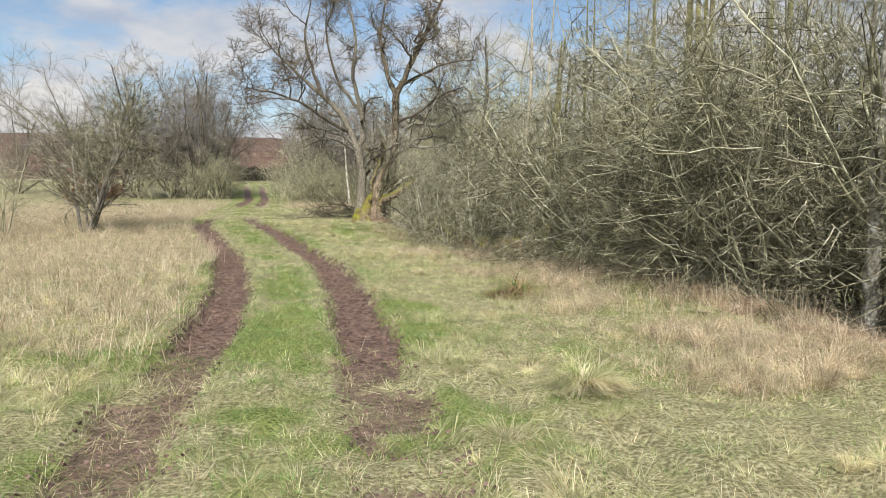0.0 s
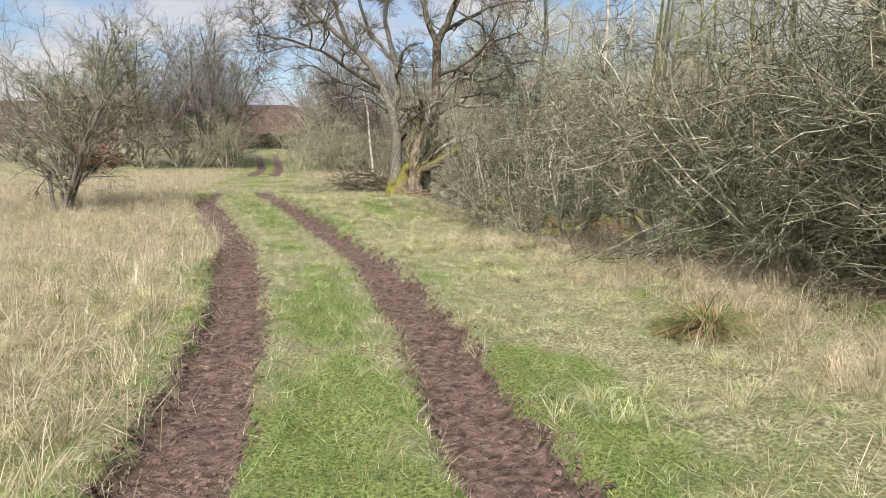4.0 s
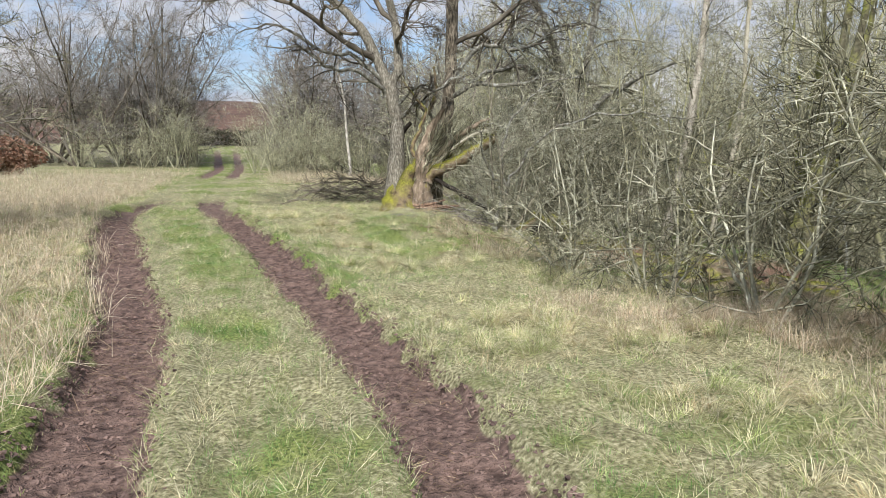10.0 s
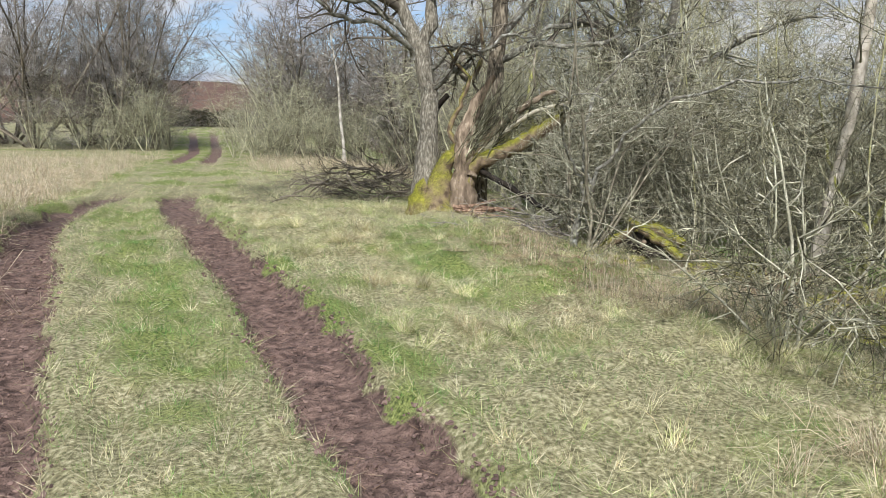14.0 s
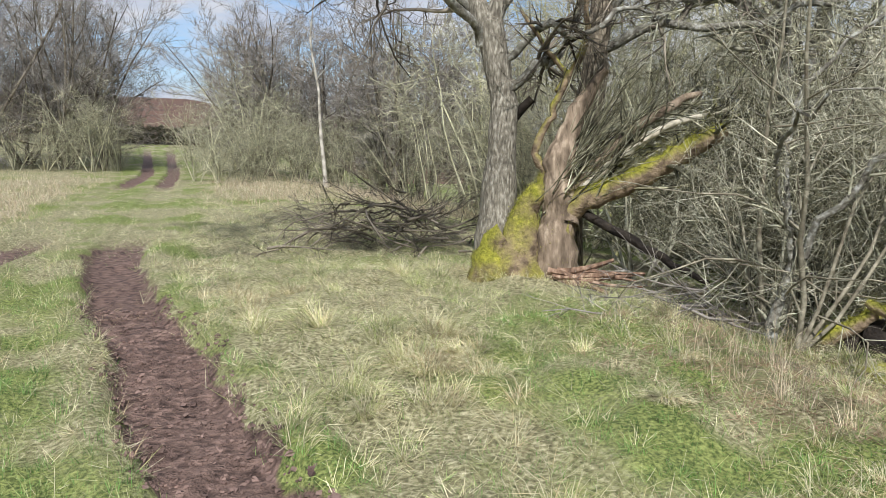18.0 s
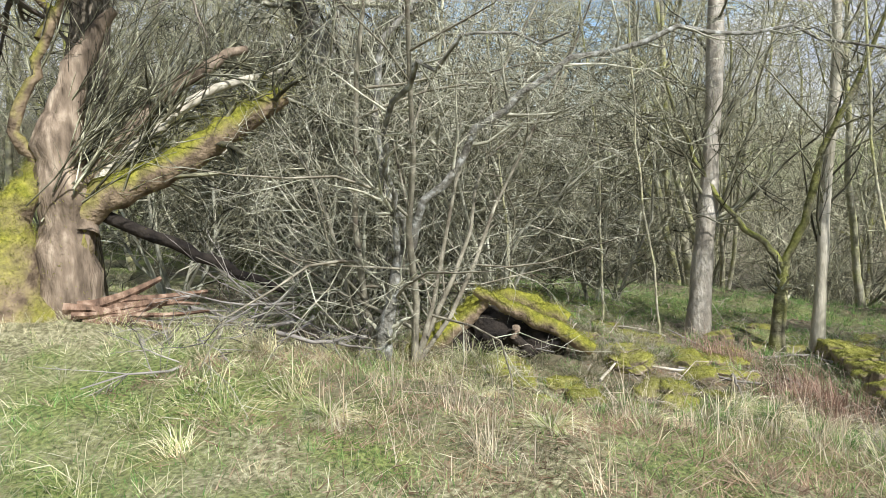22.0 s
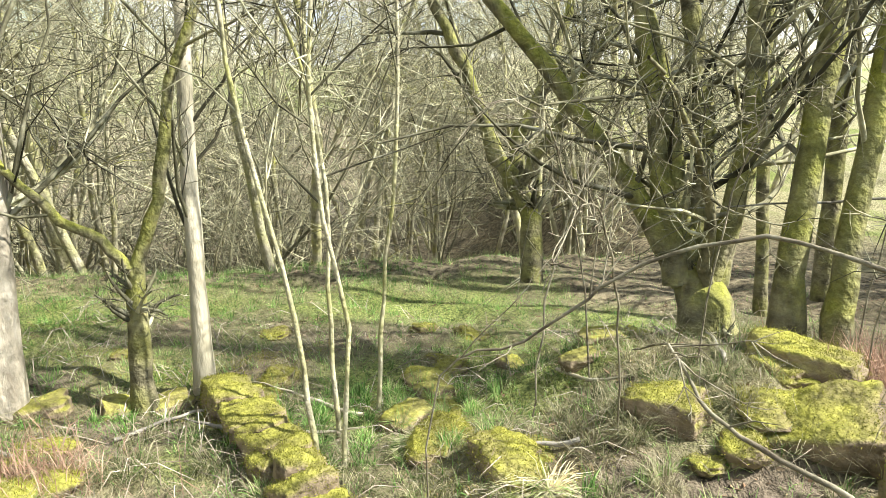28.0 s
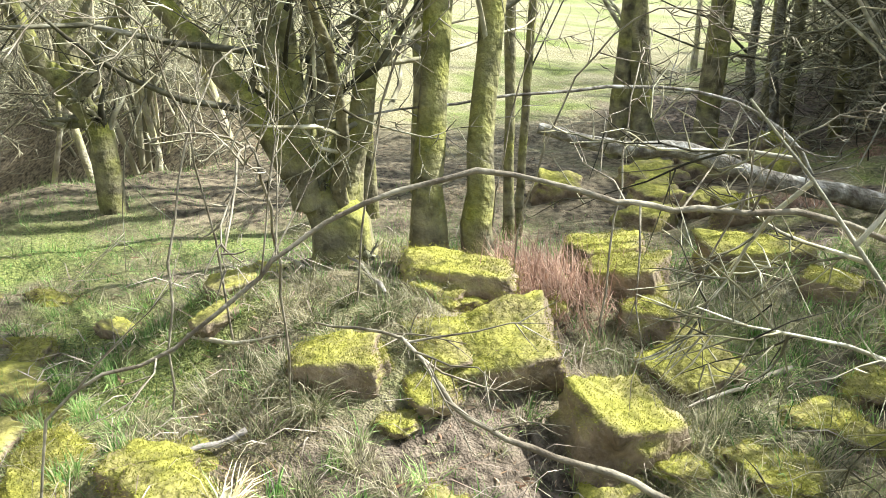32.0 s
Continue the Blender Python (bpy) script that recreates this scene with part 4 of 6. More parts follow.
arm = [limb([(3.58, 27.66, 0.95), (3.81, 27.56, 1.39), (3.71, 27.64, 1.65), (3.86, 27.58, 2.07), (3.99, 27.52, 2.39), (3.88, 27.6, 2.62), (3.5, 27.6, 3.1)], [0.07, 0.052, 0.042, 0.038, 0.034, 0.028, 0.018], 0.016, 8),
       limb([(3.95, 27.6, 2.3), (4.2, 27.5, 2.8), (4.15, 27.5, 3.4)], [0.05, 0.04, 0.02], 0.01, 9)]
oak_part("mossy_arm", arm, M_MOSSBARK, "crooked arm coated in moss", 8)
stump = [limb([(3.33, 27.70, zb - 0.4), (3.36, 27.66, zb + 0.15), (3.42, 27.68, zb + 0.46)], [0.42, 0.33, 0.17], 0.03, 10),
         limb([(3.54, 27.58, zb - 0.4), (3.52, 27.56, 0.72), (3.70, 27.58, 1.15), (3.82, 27.55, 1.45)], [0.42, 0.24, 0.12, 0.05], 0.03, 11)]
fuzz(oak_part("mossy_base", stump, M_MOSSBARK, "swollen base under thick yellow-green moss", 14), 5000, 7, 0.1, (0.015, 0.035))
torn = [limb([(3.84, 27.48, zb - 0.35), (3.9, 27.45, 0.8), (3.94, 27.46, 1.3), (3.95, 27.5, 1.65), (4.1, 27.45, 2.1), (4.34, 27.3, 2.5)], [0.30, 0.22, 0.18, 0.15, 0.10, 0.03], 0.02, 12),
        limb([(3.95, 27.4, 0.9), (4.25, 27.3, 1.5), (4.7, 27.1, 2.0), (5.2, 26.9, 2.3)], [0.12, 0.08, 0.06, 0.03], 0.015, 13)]
oak_part("torn_wood", torn, M_TORN, "torn brown heartwood of the split", 9)
fallen = limb([(3.84, 27.42, 0.55), (4.02, 27.36, 1.05), (4.3, 27.2, 1.25), (4.66, 27.0, 1.45), (4.98, 26.8, 1.68), (5.3, 26.6, 1.9)], [0.17, 0.14, 0.125, 0.12, 0.11, 0.085], 0.015, 14)
fuzz(oak_part("leaning_limb", [fallen], M_MOSSBARK, "half-fallen limb with moss along its top", 10), 3000, 8, 0.45, (0.012, 0.03))
pale = limb([(3.8, 27.48, 0.85), (4.07, 27.33, 1.24), (4.4, 27.15, 1.58), (4.68, 27.0, 1.84), (4.9, 26.86, 1.97), (5.3, 26.6, 2.1)], [0.05, 0.05, 0.048, 0.045, 0.035, 0.02], 0.006, 15)
oak_part("bare_limb", [pale], M_PALE, "pale bare barkless limb", 7)
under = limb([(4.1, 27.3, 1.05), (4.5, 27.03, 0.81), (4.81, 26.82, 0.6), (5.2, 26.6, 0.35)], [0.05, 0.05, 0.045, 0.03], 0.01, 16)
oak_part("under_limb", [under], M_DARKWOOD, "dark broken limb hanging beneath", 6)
spray = []
r2 = np.random.default_rng(17)
fan_way = np.stack([r2.uniform(0.1, 1.1, 70), r2.uniform(-0.75, 0.05, 70), r2.uniform(0.35, 1.3, 70)], 1)
shoots = grow(r2, np.array([[3.95, 27.45, 1.25]]) + r2.normal(0, 0.14, (70, 3)), fan_way, r2.uniform(0.7, 1.7, 70), r2.uniform(0.006, 0.014, 70), 6, 0.07, 0.0)
spray += [shoots, sprout(r2, *shoots, 5, (0.2, 1.0), (15, 45), (0.25, 0.5), 4, 0.12, 0.02, 0.6, 0.004)]
for P, R in (fallen, pale, torn[1], arm[0]):
    c = sprout(rng, P, R, 12, (0.3, 1.0), (20, 70), (0.25, 0.5), 6, 0.12, 0.03, 0.3, 0.005)
    spray += [c, sprout(rng, *c, 6, (0.15, 1.0), (25, 60), (0.3, 0.6), 4, 0.16, 0.03, 0.6, 0.003)]
oak_part("spray", spray, M_TWIG, "sprays of bare shoots", 3)

# ---- brush pile and torn log beside it ----
def heap(name, at, label, seed, count, size, mat, lie=0.25):
    ob = thing(name, at, label, "brush pile")
    r = np.random.default_rng(seed)
    for n in range(count):
        a = r.uniform(0, 6.28)
        x, y = r.normal(0, size[0] * 0.42), r.normal(0, size[1] * 0.42)
        z = g(at[0] + x, at[1] + y) - at[2] + r.uniform(0.02, size[2]) * max(0.1, 1 - (x / size[0]) ** 2 - (y / size[1]) ** 2)
        P, R = grow(r, np.array([[x, y, z]]), np.array([[math.cos(a), math.sin(a), r.normal(0, lie)]]), np.array([r.uniform(0.6, 1.5)]), np.array([r.uniform(0.008, 0.022)]), 7, 0.16, 0.0)
        c = sprout(r, P, R, 7, (0.1, 1), (20, 60), (0.25, 0.5), 4, 0.15, 0.0, 0.55, 0.004)
        e = sprout(r, *c, 3, (0.2, 1), (20, 60), (0.3, 0.6), 3, 0.15, 0.0, 0.6, 0.003)
        place("branch", mesh_from("branch", *joined([tubes(P, R, 5), tubes(*c, 3), tubes(*e, 3)])), mat, ob)
    return ob


heap("brush_pile", (2.8, 29.9, g(2.8, 29.9)), "heap of cut grey-brown branches beside the old tree", 61, 84, (1.35, 0.9, 0.75), M_OAKTWIG)
heap("brush_pile", (4.9, 26.0, g(4.9, 26.0)), "low tangle of dead branches under the split tree", 62, 26, (1.3, 0.9, 0.3), M_GREYTWIG)


def log(name, points, radii, mat, label, seed=0, sides=10, wob=0.008, category="log", twigs=0):
    c = np.mean(np.array(points), axis=0)
    ob = thing(name, tuple(c), label, category)
    P, R = limb(points, radii, wob, seed)
    v, f = tubes(P - c, R, sides)
    place("log", mesh_from(name, v, f), mat, ob)
    if twigs:
        r = np.random.default_rng(seed + 500)
        a = sprout(r, P, R, twigs, (0.1, 0.95), (25, 80), (0.08, 0.22), 5, 0.15, 0.05, 0.45, 0.003)
        b = sprout(r, *a, 3, (0.2, 1), (25, 60), (0.3, 0.6), 3, 0.15, 0.03, 0.6, 0.002)
        for i in range(len(a[0])):
            three = slice(i * 3, i * 3 + 3)
            place("side_twig", mesh_from("side_twig", *joined([tubes(a[0][i:i + 1] - c, a[1][i:i + 1], 4), tubes(b[0][three] - c, b[1][three], 3)])), mat, ob)
    return ob


torn_log = thing("torn_log", (4.1, 26.62, g(4.1, 26.62)), "broken red-brown log torn into splinters on the grass", "log")
r = np.random.default_rng(3)
for n in range(9):
    s = np.array([-0.5 + r.uniform(0, 0.3), 0.25 - r.uniform(0, 0.25), 0.07 + r.uniform(0, 0.18)])
    P, R = grow(r, s[None], np.array([[1.0, -0.62, r.normal(0, 0.05)]]), np.array([r.uniform(0.4, 0.9)]), np.array([r.uniform(0.025, 0.065)]), 7, 0.10, 0, 0.35)
    place("splinter", mesh_from("splinter", *tubes(P, R, 5), smooth=False), M_REDWOOD, torn_log)

# ---- stones ----
def stone_mesh(name, size, seed, square=0.55, uneven=0.13, cuts=11):
    """A weathered block: a cube pulled towards a ball, with chipped and lumpy faces."""
    bm = bmesh.new()
    bmesh.ops.create_cube(bm, size=2)
    bmesh.ops.subdivide_edges(bm, edges=bm.edges[:], cuts=cuts, use_grid_fill=True)
    off = Vector((seed * 3.7, seed * 1.3, seed * 2.1))
    for v in bm.verts:
        p = v.co.copy()
        ball = p.normalized() * 1.18
        q = p.lerp(ball, 1 - square)
        q *= 1 + uneven * 1.6 * noise.noise(q * 1.1 + off) + uneven * 0.9 * noise.noise(q * 2.9 + off) + uneven * 0.4 * noise.noise(q * 8 + off)
        v.co = Vector((q.x * size[0] / 2, q.y * size[1] / 2, q.z * size[2] / 2))
    me = bpy.data.meshes.new(name)
    bm.to_mesh(me)
    bm.free()
    me.polygons.foreach_set("use_smooth", np.full(len(me.polygons), True))
    return me


def stone(at, size, turn=(0, 0, 0), seed=0, label="square gritstone block under yellow-green moss", square=0.7, mat=None, name="mossy_stone", group="tumbled stones"):
    ob = new(name, stone_mesh(name, size, seed, square))
    ob.data.materials.append(mat or M_STONE)
    z = at[2] if len(at) > 2 else g(at[0], at[1]) + size[2] * 0.12
    ob.matrix_basis = pose(at[0], at[1], z, *turn)
    if name == "mossy_stone" and at[0] < 7.3:
        fuzz(ob, int(5000 * size[0]), seed)
    return tagged(ob, label, "stone", group)


# rubble of the mound
stone((6.80, 19.88, g(6.80, 19.88) + 0.04), (0.46, 0.30, 0.22), (4, -5, 46), 1, "flat-topped mossy gritstone block under the multi-stemmed tree")
stone((6.36, 20.04, g(6.36, 20.04) + 0.0), (0.44, 0.32, 0.28), (-22, 12, 56), 2, "largest mossy gritstone block leaning on the mound", 0.8)
stone((5.87, 19.92, g(5.87, 19.92) + 0.015), (0.36, 0.32, 0.30), (-8, -10, 78), 3, "squared mossy block fallen at the foot of the mound", 0.85)
stone((6.62, 20.62, g(6.62, 20.62) + 0.02), (0.32, 0.22, 0.18), (0, 6, 50), 4)
stone((6.85, 18.75), (0.42, 0.34, 0.36), (8, 0, 60), 5)
stone((6.55, 18.95), (0.36, 0.30, 0.28), (0, 12, 20), 6)
stone((5.93, 19.38, g(5.93, 19.38) + 0.03), (0.34, 0.26, 0.24), (-18, 14, 75), 27)
stone((6.24, 19.2, g(6.24, 19.2) + 0.02), (0.24, 0.24, 0.22), (8, 4, 30), 28)
stone((6.32, 18.15), (0.56, 0.36, 0.28), (0, 5, 45), 8)
stone((5.85, 18.3), (0.26, 0.22, 0.18), (0, 0, 10), 9)
stone((7.1, 18.3), (0.36, 0.26, 0.2), (0, 0, 10), 19)
for n, (x, y, s) in enumerate([(7.6, 17.2, 0.45), (7.9, 16.7, 0.4), (8.3, 16.2, 0.5), (7.3, 16.9, 0.35), (8.1, 15.6, 0.5), (7.6, 15.3, 0.45), (6.9, 17.2, 0.35), (8.7, 17.0, 0.4), (8.7, 14.6, 0.5), (8.2, 14.0, 0.5)]):
    stone((x, y), (s, s * 0.8, s * 0.7), (pick.uniform(-10, 10), pick.uniform(-10, 10), pick.uniform(0, 90)), 20 + n, "far tumbled mossy block among the trees")
for n, (x, y, s) in enumerate([(7.35, 20.75, 0.20), (7.58, 20.55, 0.24), (7.78, 20.30, 0.22), (7.85, 21.45, 0.26), (8.25, 20.9, 0.2), (7.07, 21.5, 0.30), (6.66, 21.3, 0.30), (6.32, 20.42, 0.22), (7.4, 21.65, 0.26), (7.15, 21.5, 0.24), (8.0, 21.45, 0.3), (6.92, 21.6, 0.24), (6.52, 21.3, 0.3), (5.95, 21.05, 0.2), (6.6, 20.5, 0.2),
                               (6.7, 23.35, 0.34), (6.45, 23.45, 0.3), (6.1, 23.28, 0.3), (5.62, 23.3, 0.26), (5.7, 23.06, 0.22), (5.38, 23.98, 0.26), (5.06, 24.12, 0.2), (5.12, 23.72, 0.26), (5.2, 23.4, 0.14), (6.25, 25.2, 0.26), (5.35, 24.3, 0.2), (7.72, 23.55, 0.3), (7.9, 22.95, 0.26), (7.85, 23.2, 0.24), (5.5, 25.2, 0.3)]):
    stone((x, y, g(x, y) + s * 0.02), (s * 1.0, s * 0.72, s * 0.42), (pick.uniform(-12, 12), pick.uniform(-12, 12), pick.uniform(0, 180)), 40 + n, "small moss-covered stone sunk in dead grass", 0.5)

# low moss cushions among the litter
cushions = []
for n in range(3):
    ob = new("moss_cushion", stone_mesh("moss_cushion", (0.30, 0.22, 0.11), 130 + n, 0.25, 0.22, 9))
    ob.data.materials.append(M_STONE)
    ob.matrix_basis = pose(5.3 + 0.35 * n, 23.2 + 0.25 * n, g(5.3 + 0.35 * n, 23.2 + 0.25 * n) + 0.005)
    tagged(ob, "low cushion of yellow-green moss over buried stone", "moss", "moss cushions")
    fuzz(ob, 1500, 230 + n, 0.0)
    cushions.append(ob)
strewn_spots = [(pick.uniform(4.9, 7.4), pick.uniform(22.9, 24.6)) for n in range(26)] + [(pick.uniform(5.3, 7.2), pick.uniform(18.2, 21.7)) for n in range(22)] + [(pick.uniform(7.4, 9.6), pick.uniform(20.8, 23.6)) for n in range(10)] + [(pick.uniform(5.0, 5.9), pick.uniform(18.4, 20.2)) for n in range(10)]
for n, (x, y) in enumerate(strewn_spots):
    c = copy_thing(cushions[n % 3], pose(x, y, g(x, y) + 0.0, pick.uniform(-8, 8), pick.uniform(-8, 8), pick.uniform(0, 360)))
    s = pick.uniform(0.4, 1.05)
    c.scale = (s, s * pick.uniform(0.7, 1.3), s * pick.uniform(0.7, 1.1))

# remains of a dry stone wall
wall = thing("ruined_wall", (6.9, 22.28, g(6.9, 22.28)), "low ruined stone wall buried under thick yellow moss", "wall")
for n in range(16):
    u = n / 15
    x, y = 7.86 - 1.86 * u, 22.64 - 0.74 * u
    me = stone_mesh("stone", (0.20 + 0.06 * (n % 2), 0.20 + 0.04 * (n % 3), 0.17 + 0.03 * (n * 7 % 4)), 70 + n, 0.65, 0.11, 8)
    ob = place("stone", me, M_STONE, wall)
    ob.matrix_basis = pose(x - 6.9, y - 22.28, g(x, y) - g(6.9, 22.28) + 0.04 + pick.uniform(-0.03, 0.02), pick.uniform(-12, 12), pick.uniform(-12, 12), 22 + pick.uniform(-16, 16))
    fuzz(ob, 1300, 170 + n, 0.1)

# dark hollow under mossy timbers
hollow = thing("hollow_stump", (5.55, 24.6, g(5.55, 24.6)), "rotten upturned stump with a black hollow under mossy slabs", "stump")
HB = np.array([5.55, 24.6, g(5.55, 24.6)])
ACROSS = np.array([0.50, -0.866, 0.0])


def hollow_part(name, pts, rad, mat, label="", sides=12, seed=0):
    """Points run across the mouth, into the bank and up."""
    pts = [HB + ACROSS * a * 1.05 + np.array([0.866, 0.5, 0.0]) * b + (0, 0, c * 1.02) for a, b, c in pts]
    P, R = limb(pts, rad, 0.014, seed, 5)
    ob = place(name, mesh_from(name, *tubes(P - HB, R, sides)), mat, hollow, label)
    return ob


slabs = [hollow_part("slab", [(-0.12, 0.05, 0.47), (0.12, 0.02, 0.35), (0.38, 0.0, 0.22), (0.66, -0.05, 0.07)], [0.035, 0.055, 0.06, 0.05], M_MOSSBARK, "mossy sloping slab", 12, 1),
         hollow_part("slab", [(0.02, 0.08, 0.44), (-0.2, 0.05, 0.27), (-0.42, 0.0, 0.10), (-0.62, -0.05, -0.04)], [0.03, 0.06, 0.09, 0.11], M_MOSSBARK, "mossy sloping slab", 12, 2),
         hollow_part("slab", [(-0.3, 0.30, 0.24), (0.1, 0.32, 0.34), (0.5, 0.30, 0.2)], [0.07, 0.10, 0.07], M_MOSSBARK, "mossy back of the stump", 12, 8)]
for n, ob in enumerate(slabs):
    fuzz(ob, 2600, 190 + n, 0.25)
# plate and roots coloured black to paint the shade inside the hollow
hollow_part("cavity_plate", [(-0.42, 0.14, 0.02), (0.0, 0.2, 0.12), (0.5, 0.14, 0.0)], [0.12, 0.24, 0.12], M_DARKWOOD, "black root plate that stands for the shade inside the hollow", 14, 3)
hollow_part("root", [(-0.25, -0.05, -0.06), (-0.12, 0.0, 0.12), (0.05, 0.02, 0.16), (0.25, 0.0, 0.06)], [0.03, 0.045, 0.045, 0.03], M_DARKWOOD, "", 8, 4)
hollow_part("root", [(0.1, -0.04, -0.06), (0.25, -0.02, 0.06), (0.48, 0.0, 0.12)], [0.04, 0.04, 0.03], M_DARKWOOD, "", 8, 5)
hollow_part("cut_end", [(0.14, -0.10, 0.20), (0.15, -0.06, 0.205)], [0.03, 0.03], M_TORN, "sawn branch end", 10, 6)

# ---- trunks at the edge of the wood ----
def trunk_tree(name, label, pieces, mat, twig_mat, per=7, length=(0.25, 0.5), seed=0, category="tree", sides=9, angle=(25, 70), span=(0.35, 1.0), levels=3, shift=(0, 0), thin=0.45):
    pieces = [(P + np.array([*shift, 0.0]), Q) for P, Q in pieces]
    base = np.array(pieces[0][0][0, 0])
    ob = thing(name, tuple(base), label, category)
    r = np.random.default_rng(seed)
    for n, (P, R) in enumerate(pieces):
        place("trunk" if n == 0 else "stem", mesh_from(name, *tubes(P - base, R, sides)), mat, ob)
    out = []
    now = pieces
    for lv in range(levels):
        now = [sprout(r, P, R, per if lv == 0 else 5, span if lv == 0 else (0.15, 1), angle, length if lv == 0 else (0.3, 0.6), 6 - lv, 0.16, 0.02, thin if lv == 0 else 0.45, 0.003) for P, R in now]
        out += [tubes(P - base, R, 4 if lv == 0 else 3) for P, R in now]
    place("crown", mesh_from("crown", *joined(out)), twig_mat, ob)
    return ob


trunk_tree("ash_tree", "smooth grey leaning trunk at the wood edge", [limb([(7.68, 23.7, g(7.68, 23.7) - 0.1), (7.82, 23.7, 0.5), (7.94, 23.7, 1.1), (8.18, 23.74, 2.3), (8.5, 23.9, 4.5), (8.6, 24.1, 8)], [0.12, 0.088, 0.08, 0.075, 0.06, 0.02], 0.003, 31)], M_ASH, M_TWIG, 26, (0.10, 0.24), 31, span=(0.22, 1.0), thin=0.2)
trunk_tree("ash_tree", "straight pale slim trunk at the wood edge", [limb([(8.02, 22.76, g(8.02, 22.76) - 0.1), (8.09, 22.76, 0.3), (8.27, 22.78, 1.0), (8.54, 22.78, 2.3), (8.7, 22.9, 4.5), (8.9, 22.8, 8)], [0.075, 0.05, 0.046, 0.045, 0.035, 0.015], 0.003, 32)], M_PALE, M_TWIG, 24, (0.08, 0.2), 32, span=(0.25, 1.0), thin=0.25)
trunk_tree("hawthorn_tree", "short crooked dark hawthorn trunk, forked low", [
    limb([(7.84, 23.06, g(7.84, 23.06) - 0.1), (7.86, 23.05, 0.1), (7.9, 23.04, 0.45)], [0.075, 0.055, 0.05], 0.003, 33),
    limb([(7.9, 23.04, 0.42), (7.95, 22.9, 0.8), (8.04, 22.79, 1.4), (8.2, 22.5, 2.2), (8.3, 22.2, 3.2)], [0.04, 0.035, 0.03, 0.02, 0.01], 0.01, 34),
    limb([(7.9, 23.04, 0.42), (7.9, 23.2, 0.6), (7.85, 23.45, 0.8), (7.9, 23.8, 1.3), (8.0, 24.2, 2.2)], [0.035, 0.03, 0.026, 0.02, 0.01], 0.01, 35)], M_GREENBARK, M_TWIG, 14, (0.22, 0.5), 33, span=(0.45, 1.0), thin=0.35)
trunk_tree("mossy_hawthorn", "small spreading tree with bright mossy limbs", [
    limb([(10.45, 20.2, g(10.45, 20.2) - 0.1), (10.5, 20.22, 0.0), (10.6, 20.32, 0.3)], [0.12, 0.095, 0.09], 0.008, 36),
    limb([(10.6, 20.32, 0.27), (10.64, 20.54, 0.6), (10.7, 20.74, 1.2), (10.6, 21.1, 2.0), (10.4, 21.5, 3.0)], [0.090, 0.075, 0.063, 0.045, 0.018], 0.02, 37),
    limb([(10.6, 20.32, 0.27), (10.73, 20.25, 0.85), (10.89, 19.9, 1.5), (11.1, 19.6, 2.4), (11.1, 19.2, 3.4)], [0.083, 0.069, 0.054, 0.039, 0.018], 0.02, 38),
    limb([(10.6, 20.32, 0.3), (10.4, 20.0, 0.9), (10.2, 19.7, 1.6), (10.0, 19.4, 2.6)], [0.068, 0.057, 0.045, 0.021], 0.02, 39)], M_GREENBARK, M_TWIG, 14, (0.25, 0.5), 36, shift=(0.25, -0.1))
BT = g(7.57, 19.93)
trunk_tree("multi_stemmed_tree", "broad multi-stemmed tree with algae-green trunks on the stone mound", [
    limb([(7.40, 20.15, BT - 0.15), (7.44, 20.2, 0.22), (7.48, 20.26, 0.36)], [0.19, 0.14, 0.04], 0.014, 41),
    limb([(7.48, 20.28, 0.26), (7.6, 20.5, 0.72), (7.72, 20.66, 0.98), (7.95, 21.0, 1.5), (8.15, 21.35, 2.0), (8.5, 21.8, 3.0)], [0.081, 0.062, 0.054, 0.049, 0.041, 0.019], 0.012, 42),
    limb([(7.5, 20.25, 0.26), (7.62, 20.32, 1.0), (7.78, 20.42, 1.6), (7.9, 20.6, 2.6), (8.1, 20.9, 4.5)], [0.070, 0.058, 0.051, 0.041, 0.019], 0.012, 43),
    limb([(7.5, 20.2, 0.26), (7.62, 20.15, 1.1), (7.78, 20.2, 1.8), (7.9, 20.2, 3.0), (8.1, 20.2, 5.0)], [0.076, 0.062, 0.054, 0.046, 0.019], 0.012, 44),
    limb([(7.46, 20.1, 0.26), (7.5, 19.95, 0.9), (7.62, 19.88, 1.6), (7.8, 19.8, 2.8), (8.0, 19.6, 4.6)], [0.065, 0.051, 0.045, 0.038, 0.018], 0.012, 45),
    limb([(7.5, 20.3, 0.26), (7.7, 20.3, 0.9), (8.0, 20.35, 1.6), (8.3, 20.5, 2.6)], [0.057, 0.043, 0.035, 0.018], 0.012, 46),
    limb([(7.45, 20.15, 0.26), (7.35, 20.05, 1.0), (7.4, 20.0, 1.7), (7.45, 19.9, 3.0)], [0.081, 0.054, 0.041, 0.016], 0.012, 140),
    limb([(7.5, 20.3, 0.26), (7.62, 20.45, 1.2), (7.7, 20.55, 2.0), (7.9, 20.6, 3.4)], [0.081, 0.049, 0.038, 0.016], 0.012, 141),
    limb([(7.4, 20.2, 0.26), (7.2, 20.3, 0.75), (6.95, 20.5, 1.05), (6.6, 20.8, 1.35), (6.2, 21.1, 1.5)], [0.041, 0.027, 0.020, 0.015, 0.007], 0.012, 142)], M_GREENBARK, M_TWIG, 13, (0.2, 0.45), 41, shift=(0.17, -0.22), span=(0.12, 1.0), thin=0.3, angle=(35, 85))
